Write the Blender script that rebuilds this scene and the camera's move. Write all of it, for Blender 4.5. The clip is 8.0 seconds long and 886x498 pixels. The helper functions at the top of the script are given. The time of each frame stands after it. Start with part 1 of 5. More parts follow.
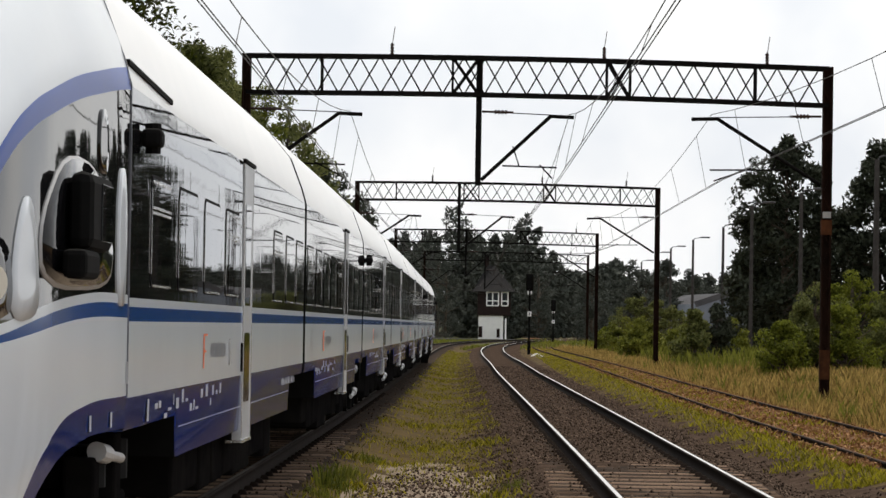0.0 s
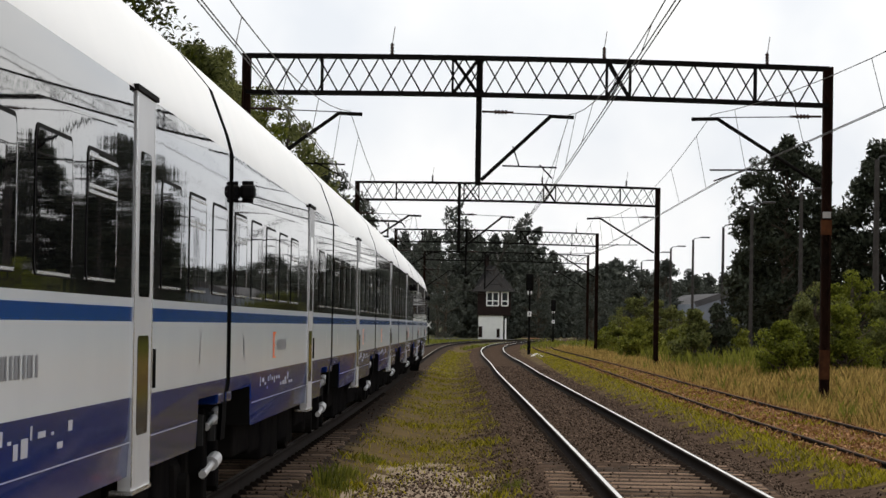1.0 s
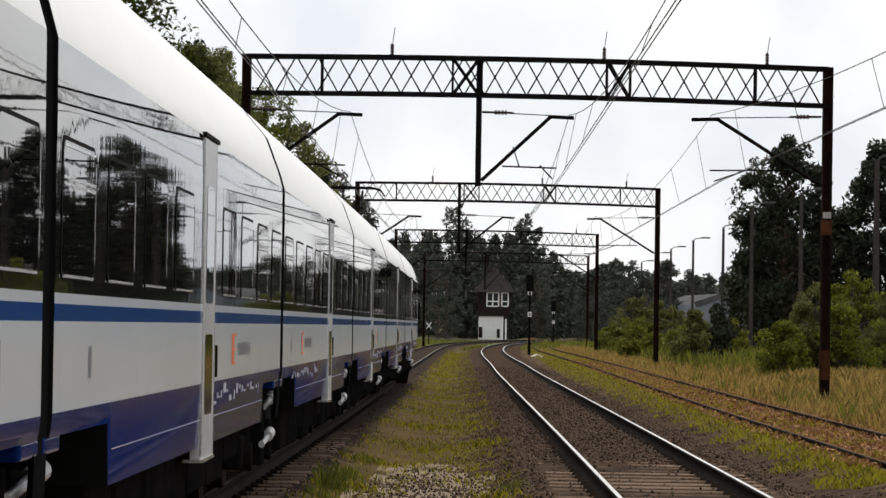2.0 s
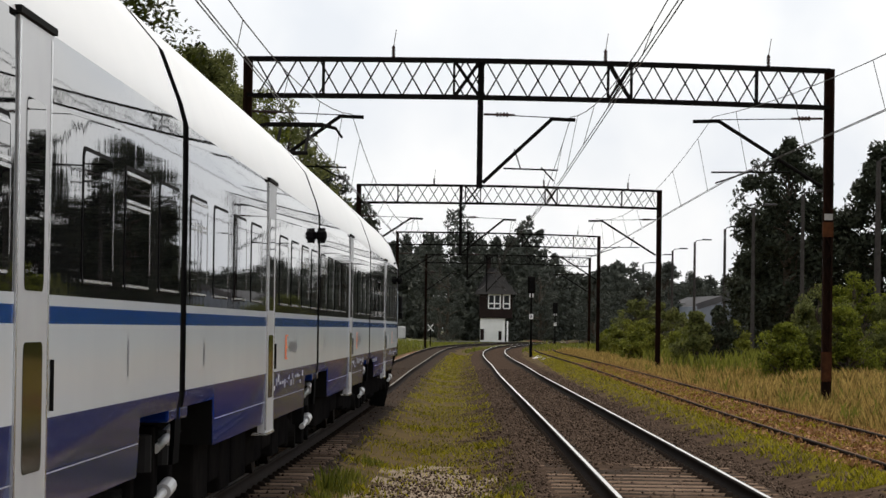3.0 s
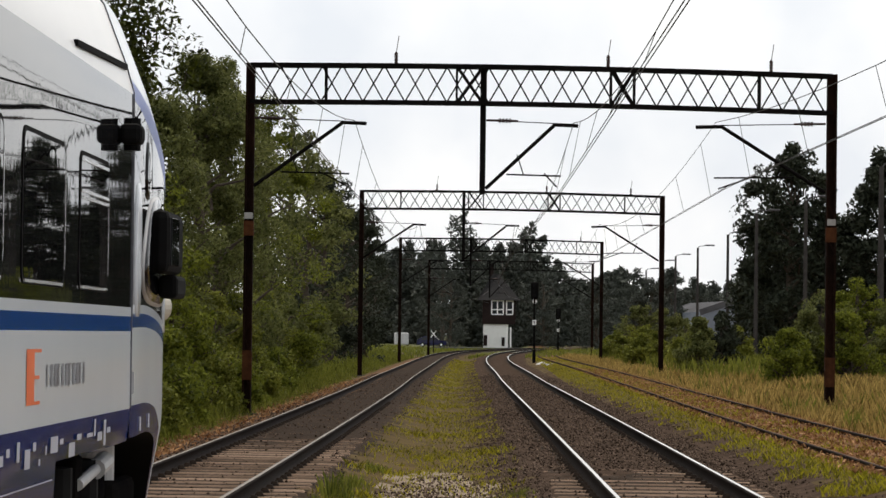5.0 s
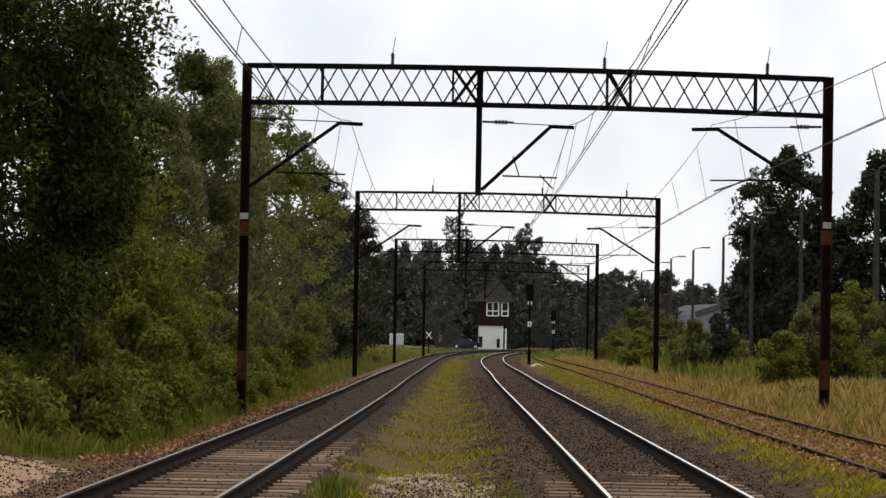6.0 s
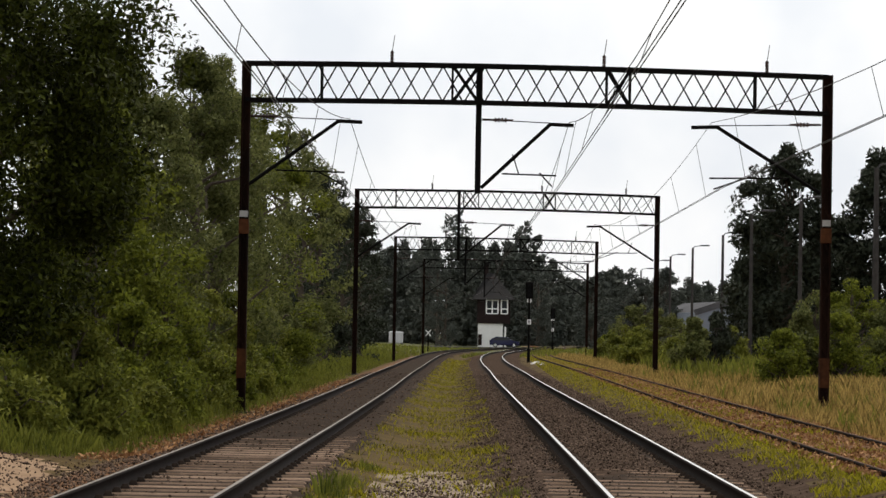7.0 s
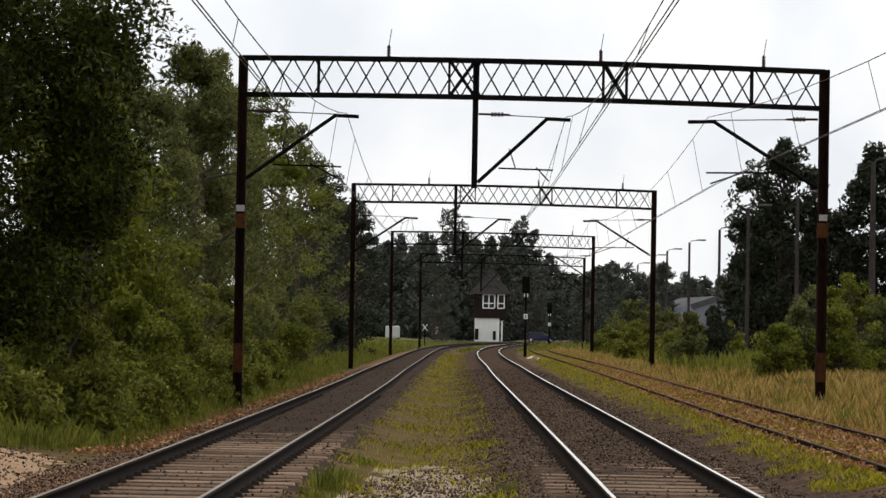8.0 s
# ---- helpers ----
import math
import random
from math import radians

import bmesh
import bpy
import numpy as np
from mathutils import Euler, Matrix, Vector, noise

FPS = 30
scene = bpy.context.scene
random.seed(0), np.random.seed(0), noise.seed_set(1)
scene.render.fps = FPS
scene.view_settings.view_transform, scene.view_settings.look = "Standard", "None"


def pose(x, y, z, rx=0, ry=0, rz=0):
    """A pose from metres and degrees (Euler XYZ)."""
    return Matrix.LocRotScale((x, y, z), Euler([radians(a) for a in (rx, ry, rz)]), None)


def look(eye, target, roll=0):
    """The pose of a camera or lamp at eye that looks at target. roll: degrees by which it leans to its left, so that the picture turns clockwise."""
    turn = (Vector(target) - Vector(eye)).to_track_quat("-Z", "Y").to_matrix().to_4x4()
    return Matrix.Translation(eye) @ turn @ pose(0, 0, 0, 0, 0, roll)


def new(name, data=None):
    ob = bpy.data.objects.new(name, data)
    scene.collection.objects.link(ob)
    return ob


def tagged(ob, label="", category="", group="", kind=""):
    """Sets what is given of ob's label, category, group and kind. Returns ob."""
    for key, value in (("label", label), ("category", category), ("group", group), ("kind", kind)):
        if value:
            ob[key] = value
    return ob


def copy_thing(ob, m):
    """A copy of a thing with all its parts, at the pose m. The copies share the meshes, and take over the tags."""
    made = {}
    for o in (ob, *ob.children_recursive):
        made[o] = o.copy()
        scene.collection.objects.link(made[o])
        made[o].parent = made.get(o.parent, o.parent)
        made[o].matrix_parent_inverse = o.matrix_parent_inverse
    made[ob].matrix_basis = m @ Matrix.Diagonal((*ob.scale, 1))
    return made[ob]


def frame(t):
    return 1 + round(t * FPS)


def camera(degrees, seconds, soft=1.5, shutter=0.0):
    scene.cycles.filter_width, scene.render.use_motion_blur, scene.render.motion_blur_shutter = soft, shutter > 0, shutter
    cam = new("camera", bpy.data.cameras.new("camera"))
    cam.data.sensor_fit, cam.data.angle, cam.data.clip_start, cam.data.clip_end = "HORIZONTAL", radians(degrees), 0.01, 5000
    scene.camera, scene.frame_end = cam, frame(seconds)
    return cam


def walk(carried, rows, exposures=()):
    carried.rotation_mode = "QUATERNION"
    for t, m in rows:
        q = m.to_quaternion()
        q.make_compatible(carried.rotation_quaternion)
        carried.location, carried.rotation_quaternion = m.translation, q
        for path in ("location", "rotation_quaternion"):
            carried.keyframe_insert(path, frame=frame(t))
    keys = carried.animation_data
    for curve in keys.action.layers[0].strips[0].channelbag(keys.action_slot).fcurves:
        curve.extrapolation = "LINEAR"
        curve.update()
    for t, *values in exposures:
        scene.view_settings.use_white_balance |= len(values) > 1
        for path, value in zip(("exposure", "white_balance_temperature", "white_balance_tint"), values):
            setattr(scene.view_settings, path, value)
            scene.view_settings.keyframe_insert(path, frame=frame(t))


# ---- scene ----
FOV = 2 * math.degrees(math.atan(784 / 5800))
cam = camera(FOV, 8.0, soft=1.5)
EYE = (0, 0, 1.645)
walk(cam, [
    (0.0, look(EYE, (-1.310, 100, 3.976), 0.91)),
    (0.5, look(EYE, (-1.310, 100, 3.977), 0.91)),
    (1.0, look(EYE, (-1.310, 100, 3.976), 0.91)),
    (1.5, look(EYE, (-1.313, 100, 3.976), 0.90)),
    (3.0, look(EYE, (-1.362, 100, 4.060), 0.80)),
    (3.5, look(EYE, (-1.414, 100, 4.089), 0.72)),
    (4.0, look(EYE, (-1.428, 100, 4.150), 0.62)),
    (4.5, look(EYE, (-1.464, 100, 4.203), 0.62)),
    (6.0, look(EYE, (-1.321, 100, 4.283), 0.96)),
    (6.5, look(EYE, (-1.306, 100, 4.261), 0.98)),
    (7.0, look(EYE, (-1.303, 100, 4.218), 0.97)),
    (7.5, look(EYE, (-1.267, 100, 4.145), 1.00)),
    (8.0, look(EYE, (-1.199, 100, 4.051), 0.98)),
])

# ---- world and sun ----
world = bpy.data.worlds.new("overcast")
scene.world = world
world.use_nodes = True
wn, wl = world.node_tree.nodes, world.node_tree.links
wn.clear()
w_out, w_bg = wn.new("ShaderNodeOutputWorld"), wn.new("ShaderNodeBackground")
w_sky, w_mix, w_cloud = wn.new("ShaderNodeTexSky"), wn.new("ShaderNodeMix"), wn.new("ShaderNodeTexNoise")
w_ramp, w_co, w_gain = wn.new("ShaderNodeValToRGB"), wn.new("ShaderNodeTexCoord"), wn.new("ShaderNodeMix")
w_sky.sky_type, w_sky.sun_disc = "NISHITA", False
w_sky.sun_elevation, w_sky.sun_rotation = radians(67), radians(4)
w_sky.air_density, w_sky.dust_density = 1.0, 3.0
w_gain.data_type, w_gain.blend_type = "RGBA", "MULTIPLY"
w_gain.inputs[0].default_value = 1.0
w_gain.inputs[7].default_value = (0.1, 0.1, 0.1, 1)
wl.new(w_sky.outputs[0], w_gain.inputs[6])
w_cloud.inputs["Scale"].default_value, w_cloud.inputs["Detail"].default_value = 9.0, 5.0
w_cloud.inputs["Roughness"].default_value = 0.5
wl.new(w_co.outputs["Generated"], w_cloud.inputs["Vector"])
w_ramp.color_ramp.elements[0].position, w_ramp.color_ramp.elements[0].color = 0.36, (0.78, 0.81, 0.86, 1)
w_ramp.color_ramp.elements[1].position, w_ramp.color_ramp.elements[1].color = 0.56, (1.0, 0.995, 0.985, 1)
wl.new(w_cloud.outputs[0], w_ramp.inputs[0])
w_mix.data_type = "RGBA"
w_mix.inputs[0].default_value = 0.88
wl.new(w_gain.outputs[2], w_mix.inputs[6])
wl.new(w_ramp.outputs[0], w_mix.inputs[7])
wl.new(w_mix.outputs[2], w_bg.inputs[0])
w_bg.inputs[1].default_value = 1.16
wl.new(w_bg.outputs[0], w_out.inputs[0])
sun = new("sun", bpy.data.lights.new("sun", "SUN"))
sun.data.energy, sun.data.angle, sun.data.color = 2.6, radians(12), (1.0, 0.92, 0.78)
sun.matrix_world = look((3, 82, 100), (0, 40, 0))


# ---- materials ----
def surf(name, c1, c2, scale=8.0, rough=0.7, metal=0.0, bump=0.0, coat=0.0, fine=0.0, isl=0.0, rand=False, spec=0.2, stretch=None, trans=0.0):
    """Two colours mixed by noise at two scales, with relief."""
    m = bpy.data.materials.new(name)
    m.use_nodes = True
    n, l = m.node_tree.nodes, m.node_tree.links
    b = n["Principled BSDF"]
    co, big, small, mix = n.new("ShaderNodeTexCoord"), n.new("ShaderNodeTexNoise"), n.new("ShaderNodeTexNoise"), n.new("ShaderNodeMix")
    src = co.outputs["Object"]
    if stretch:
        mp = n.new("ShaderNodeMapping")
        mp.inputs["Scale"].default_value = stretch
        l.new(src, mp.inputs["Vector"])
        src = mp.outputs[0]
    big.inputs["Scale"].default_value, small.inputs["Scale"].default_value = scale * 0.17, scale
    big.inputs["Detail"].default_value = small.inputs["Detail"].default_value = 4
    l.new(src, big.inputs["Vector"]), l.new(src, small.inputs["Vector"])
    add = n.new("ShaderNodeMath")
    add.operation = "MULTIPLY_ADD"
    add.inputs[1].default_value = 0.55
    l.new(big.outputs[0], add.inputs[0])
    half = n.new("ShaderNodeMath")
    half.operation = "MULTIPLY"
    half.inputs[1].default_value = 0.45
    l.new(small.outputs[0], half.inputs[0])
    l.new(half.outputs[0], add.inputs[2])
    fac = add.outputs[0]
    if isl or rand:
        g = n.new("ShaderNodeNewGeometry") if isl else n.new("ShaderNodeObjectInfo")
        k = n.new("ShaderNodeMix")
        k.inputs[0].default_value = isl if isl else 0.3
        l.new(fac, k.inputs[2])
        l.new(g.outputs["Random Per Island" if isl else "Random"], k.inputs[3])
        fac = k.outputs[0]
    rng = n.new("ShaderNodeMapRange")
    rng.inputs[1].default_value, rng.inputs[2].default_value = 0.28, 0.72
    l.new(fac, rng.inputs[0])
    mix.data_type = "RGBA"
    mix.inputs[6].default_value, mix.inputs[7].default_value = (*c1, 1), (*c2, 1)
    l.new(rng.outputs[0], mix.inputs[0])
    l.new(mix.outputs[2], b.inputs["Base Color"])
    b.inputs["Roughness"].default_value, b.inputs["Metallic"].default_value = rough, metal
    b.inputs["Coat Weight"].default_value, b.inputs["Specular IOR Level"].default_value = coat, spec
    b.inputs["Coat Roughness"].default_value = 0.02
    if bump:
        bp = n.new("ShaderNodeBump")
        bp.inputs["Strength"].default_value, bp.inputs["Distance"].default_value = bump, 0.02
        l.new(small.outputs[0], bp.inputs["Height"])
        l.new(bp.outputs[0], b.inputs["Normal"])
    if trans:
        tr, ms = n.new("ShaderNodeBsdfTranslucent"), n.new("ShaderNodeMixShader")
        ms.inputs[0].default_value = trans
        l.new(mix.outputs[2], tr.inputs[0])
        l.new(b.outputs[0], ms.inputs[1]), l.new(tr.outputs[0], ms.inputs[2])
        l.new(ms.outputs[0], n["Material Output"].inputs[0])
    return m


M_WHITE = surf("white_paint", (0.62, 0.66, 0.71), (0.70, 0.74, 0.78), 1.2, 0.14, spec=0.12, bump=0.012, stretch=(0, 1, 0.25))
M_UPPER = surf("white_gloss_paint", (0.66, 0.67, 0.69), (0.72, 0.72, 0.73), 2.2, 0.02, spec=0.5, coat=0.3, bump=0.02, stretch=(0, 1, 0.25))
M_ROOF = surf("roof_paint", (0.76, 0.77, 0.78), (0.82, 0.82, 0.82), 1.5, 0.25)
M_BAND = surf("dark_gloss_band", (0.008, 0.008, 0.009), (0.013, 0.013, 0.014), 2.4, 0.02, spec=0.45, bump=0.045, stretch=(0, 1, 0.25))
M_GLASS = surf("tinted_train_glass", (0.004, 0.004, 0.005), (0.008, 0.008, 0.009), 2.6, 0.01, spec=0.35, bump=0.02, stretch=(0, 1, 0.3))
M_BLUE = surf("blue_paint", (0.003, 0.015, 0.10), (0.005, 0.023, 0.14), 2.0, 0.10, spec=0.04, bump=0.012, stretch=(0, 1, 0.25))
M_STRIPE = surf("mid_blue_stripe", (0.003, 0.05, 0.22), (0.004, 0.06, 0.26), 2.0, 0.12, spec=0.06, bump=0.012, stretch=(0, 1, 0.25))
M_ALU = surf("brushed_aluminium", (0.55, 0.56, 0.57), (0.68, 0.68, 0.68), 6.0, 0.25, metal=0.9, spec=0.5)
M_UNDER = surf("dark_underframe", (0.003, 0.003, 0.004), (0.014, 0.013, 0.012), 6.0, 0.9, bump=0.3, spec=0.0)
M_RUBBER = surf("black_rubber", (0.004, 0.004, 0.004), (0.010, 0.010, 0.010), 8.0, 0.8, spec=0.05)
M_GREYW = surf("light_grey_metal", (0.34, 0.34, 0.35), (0.52, 0.52, 0.52), 6.0, 0.35)
M_ORANGE = surf("orange_lettering", (0.75, 0.12, 0.02), (0.8, 0.16, 0.03), 6.0, 0.35)
M_INK = surf("grey_lettering", (0.12, 0.13, 0.15), (0.2, 0.2, 0.22), 6.0, 0.4)
M_LIGHTINK = surf("white_lettering", (0.36, 0.38, 0.44), (0.5, 0.5, 0.55), 6.0, 0.4)
M_GREEN = surf("tinted_door_pane", (0.016, 0.016, 0.007), (0.028, 0.027, 0.012), 2.0, 0.08)
M_STEEL = surf("polished_railhead", (0.52, 0.51, 0.50), (0.70, 0.69, 0.67), 3.0, 0.32, metal=1.0)
M_RAIL = surf("dark_rusty_rail", (0.006, 0.004, 0.003), (0.016, 0.010, 0.007), 12.0, 0.85, bump=0.3, spec=0.05)
M_RUSTRAIL = surf("rusty_railhead", (0.045, 0.024, 0.014), (0.13, 0.08, 0.05), 10.0, 0.85, bump=0.3, spec=0.05)
M_SLEEPER = surf("weathered_sleeper", (0.050, 0.034, 0.024), (0.27, 0.19, 0.14), 16.0, 0.9, bump=0.6, rand=True, stretch=(0.5, 2, 2), spec=0.0)
M_GANTRY = surf("dark_painted_steel", (0.003, 0.003, 0.003), (0.009, 0.008, 0.007), 5.0, 0.8, bump=0.2, spec=0.03)
M_RUSTMAST = surf("rusting_mast_paint", (0.003, 0.003, 0.003), (0.022, 0.010, 0.006), 2.2, 0.85, bump=0.3, spec=0.03)
M_INSUL = surf("brown_porcelain", (0.02, 0.012, 0.01), (0.05, 0.025, 0.02), 5.0, 0.25)
M_WIRE = surf("weathered_copper_wire", (0.02, 0.018, 0.017), (0.05, 0.044, 0.04), 5.0, 0.6, spec=0.1)
M_CONC = surf("weathered_concrete", (0.22, 0.21, 0.20), (0.38, 0.37, 0.35), 9.0, 0.85, bump=0.3)
M_LAMPGREY = surf("grey_lamp_housing", (0.03, 0.03, 0.032), (0.08, 0.08, 0.085), 5.0, 0.6)
M_POST = surf("dark_weathered_post", (0.022, 0.02, 0.02), (0.06, 0.056, 0.052), 6.0, 0.9, bump=0.3, spec=0.1)
M_DULL = surf("dull_railhead", (0.10, 0.085, 0.072), (0.20, 0.175, 0.15), 3.0, 0.5, metal=0.8)
M_BARK = surf("tree_bark", (0.035, 0.028, 0.02), (0.09, 0.07, 0.055), 10.0, 0.9, bump=0.6)
M_WALLWHITE = surf("white_render_wall", (0.62, 0.62, 0.60), (0.78, 0.78, 0.76), 1.5, 0.85, bump=0.1)
M_WALLDARK = surf("dark_brick_wall", (0.012, 0.009, 0.009), (0.030, 0.020, 0.018), 3.0, 0.9, bump=0.2, spec=0.05)
M_TILE = surf("dark_roof_tiles", (0.016, 0.016, 0.017), (0.034, 0.032, 0.031), 4.0, 0.9, bump=0.4, spec=0.05)
M_FRAMEW = surf("white_window_frame", (0.72, 0.72, 0.70), (0.8, 0.8, 0.8), 3.0, 0.5)
M_PANE = surf("window_pane", (0.01, 0.012, 0.014), (0.02, 0.022, 0.025), 1.0, 0.05)
M_CARBLUE = surf("dark_blue_car_paint", (0.006, 0.007, 0.035), (0.009, 0.010, 0.045), 1.0, 0.2, spec=0.3)
M_HALL = surf("grey_sheet_wall", (0.12, 0.14, 0.17), (0.18, 0.20, 0.24), 2.0, 0.7)
M_HALLROOF = surf("grey_felt_roof", (0.05, 0.05, 0.055), (0.09, 0.09, 0.095), 2.0, 0.9, spec=0.05)
M_ROAD = surf("worn_asphalt", (0.05, 0.05, 0.052), (0.09, 0.088, 0.085), 8.0, 0.85, bump=0.2)
M_SAND = surf("sandy_soil", (0.16, 0.10, 0.06), (0.30, 0.21, 0.14), 5.0, 0.95, bump=0.8, spec=0.05)
M_STONE = surf("crushed_stone", (0.022, 0.015, 0.011), (0.150, 0.108, 0.083), 9.0, 0.9, bump=0.3, isl=0.6, spec=0.0)
M_PALE = surf("pale_concrete_rubble", (0.42, 0.40, 0.36), (0.6, 0.58, 0.54), 6.0, 0.9, bump=0.4)
M_REDLAMP = surf("dark_signal_lens", (0.05, 0.004, 0.004), (0.08, 0.008, 0.008), 6.0, 0.2)
M_REDLIT = surf("lit_red_lens", (0.3, 0.01, 0.01), (0.4, 0.02, 0.02), 6.0, 0.2)
M_REDLIT.node_tree.nodes["Principled BSDF"].inputs["Emission Color"].default_value = (1.0, 0.06, 0.03, 1)
M_REDLIT.node_tree.nodes["Principled BSDF"].inputs["Emission Strength"].default_value = 1.2


def leafmat(name, c1, c2, trans=0.3, rough=0.55, isl=0.35):
    return surf(name, c1, c2, 0.9, rough, isl=isl, spec=0.06, trans=trans)


# near-black stands for deep shade, green for lit tips, mixed by noise
L_SHADE = leafmat("shade_dark_leaves", (0.0015, 0.002, 0.0007), (0.058, 0.070, 0.008), 0.2)
# the dark leaf colour lifted towards grey to paint in haze
L_HAZE = leafmat("haze_greyed_dark_leaves", (0.010, 0.013, 0.008), (0.048, 0.056, 0.036), 0.15)
L_MID = leafmat("grey_green_leaves", (0.030, 0.039, 0.010), (0.180, 0.190, 0.064), 0.45)
L_FRESH = leafmat("fresh_green_leaves", (0.024, 0.034, 0.004), (0.200, 0.220, 0.028), 0.45)
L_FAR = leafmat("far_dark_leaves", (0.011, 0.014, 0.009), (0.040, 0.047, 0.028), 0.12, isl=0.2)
L_GRASS = leafmat("green_grass_blades", (0.075, 0.068, 0.005), (0.37, 0.33, 0.022), 0.35, isl=0.5)
# paler and greyer than leaves: the distance haze is in this colour
L_WOODS = leafmat("haze_tinted_wood_leaves", (0.024, 0.029, 0.025), (0.095, 0.103, 0.086), 0.12, isl=0.15)
M_RUSTPATCH = surf("bare_rust", (0.010, 0.006, 0.004), (0.10, 0.038, 0.016), 7.0, 0.9, spec=0.03)
L_DRY = leafmat("dry_grass_blades", (0.115, 0.075, 0.022), (0.46, 0.325, 0.105), 0.35, isl=0.5)
L_DEADLEAF = leafmat("fallen_dry_leaves", (0.14, 0.06, 0.025), (0.36, 0.20, 0.09), 0.1, isl=0.6)
L_WEED = leafmat("weedy_undergrowth", (0.045, 0.056, 0.008), (0.21, 0.215, 0.036), 0.35)


# ---- helpers ----
def finish(name, bm, mats, parent=None, label="", smooth=False):
    me = bpy.data.meshes.new(name)
    bm.to_mesh(me)
    bm.free()
    for m in mats if isinstance(mats, (list, tuple)) else [mats]:
        me.materials.append(m)
    if smooth:
        me.shade_smooth()
    ob = new(name, me)
    ob.parent = parent
    if label:
        ob["label"] = label
    return ob


def part(name, bm, material, parent, label="", smooth=False):
    return finish(name, bm, material, parent, label, smooth)


def raw(name, verts, faces, mats, parent=None, idx=None, smooth=False):
    """A mesh object from arrays of vertices and equal-sided faces."""
    verts, faces = np.asarray(verts, np.float32), np.asarray(faces, np.int32)
    me = bpy.data.meshes.new(name)
    k = faces.shape[1]
    me.vertices.add(len(verts))
    me.vertices.foreach_set("co", verts.ravel())
    me.loops.add(faces.size)
    me.loops.foreach_set("vertex_index", faces.ravel())
    me.polygons.add(len(faces))
    me.polygons.foreach_set("loop_start", np.arange(0, faces.size, k, dtype=np.int32))
    me.polygons.foreach_set("loop_total", np.full(len(faces), k, np.int32))
    for m in mats if isinstance(mats, (list, tuple)) else [mats]:
        me.materials.append(m)
    if idx is not None:
        me.polygons.foreach_set("material_index", np.asarray(idx, np.int32))
    if smooth:
        me.polygons.foreach_set("use_smooth", np.ones(len(faces), bool))
    me.update(calc_edges=True)
    ob = new(name, me)
    ob.parent = parent
    return ob


def box(bm, x0, x1, y0, y1, z0, z1, bevel=0.0, mi=0, turn=None):
    m = Matrix.Translation(((x0 + x1) / 2, (y0 + y1) / 2, (z0 + z1) / 2)) @ Matrix.Diagonal((x1 - x0, y1 - y0, z1 - z0, 1))
    vs = bmesh.ops.create_cube(bm, size=1.0, matrix=(turn @ m) if turn else m)["verts"]
    fs = {f for v in vs for f in v.link_faces}
    for f in fs:
        f.material_index = mi
    if bevel:
        es = list({e for v in vs for e in v.link_edges})
        made = bmesh.ops.bevel(bm, geom=es, offset=bevel, segments=2, affect="EDGES", profile=0.5)
        for f in made["faces"]:
            f.material_index = mi


def tube(bm, a, b, r0, r1=None, n=8, mi=0):
    """A rod from a to b."""
    a, b = Vector(a), Vector(b)
    d = b - a
    m = Matrix.Translation((a + b) / 2) @ d.to_track_quat("Z", "Y").to_matrix().to_4x4()
    vs = bmesh.ops.create_cone(bm, cap_ends=True, segments=n, radius1=r0, radius2=r0 if r1 is None else r1, depth=d.length, matrix=m)["verts"]
    for f in {f for v in vs for f in v.link_faces}:
        f.material_index = mi


def bar(bm, a, b, w, t=None, mi=0):
    """A square bar from a to b."""
    a, b = Vector(a), Vector(b)
    d = b - a
    m = Matrix.Translation((a + b) / 2) @ d.to_track_quat("Z", "Y").to_matrix().to_4x4() @ Matrix.Diagonal((w, t or w, d.length, 1))
    for f in {f for v in bmesh.ops.create_cube(bm, size=1.0, matrix=m)["verts"] for f in v.link_faces}:
        f.material_index = mi


def empty(name, m, label, category, group=""):
    ob = new(name)
    ob.matrix_basis = m
    return tagged(ob, label, category, group)


# ---- lines of the three tracks: distance ahead, offset sideways ----
LEFT = [(-260, -3.40), (0, -3.40), (75, -3.42), (100, -3.50), (124, -3.66), (170, -3.84), (210, -4.0), (240, -4.05), (262, -4.0), (300, -3.5), (330, -2.45), (373, 0.3), (410, 3.7), (460, 9.7), (520, 19.0)]
RIGHT = [(-60, 2.7), (0, 2.37), (34, 2.08), (62, 1.81), (88, 1.54), (120, 1.22), (146, 1.04), (185, 0.68), (225, 0.55), (260, 0.78), (300, 1.5), (340, 3.0), (363, 4.1), (410, 8.1), (460, 14.0), (520, 23.5)]
THIRD = [(-20, 6.3), (45, 5.85), (65, 5.66), (95, 5.53), (125, 5.42), (160, 5.25), (200, 4.95), (230, 4.7), (262, 4.7), (300, 5.4), (340, 7.0)]


def along(line, y):
    """The sideways offset of a track at y, by a smooth curve through its points."""
    ys, xs = [p[0] for p in line], [p[1] for p in line]
    slope = np.gradient(np.array(xs), np.array(ys))
    y = np.clip(np.asarray(y, float), ys[0], ys[-1])
    i = np.clip(np.searchsorted(ys, y) - 1, 0, len(ys) - 2)
    a, b = np.array(ys)[i], np.array(ys)[i + 1]
    u, w = (y - a) / (b - a), b - a
    x0, x1, m0, m1 = np.array(xs)[i], np.array(xs)[i + 1], slope[i] * w, slope[i + 1] * w
    return (2 * u**3 - 3 * u**2 + 1) * x0 + (u**3 - 2 * u**2 + u) * m0 + (-2 * u**3 + 3 * u**2) * x1 + (u**3 - u**2) * m1


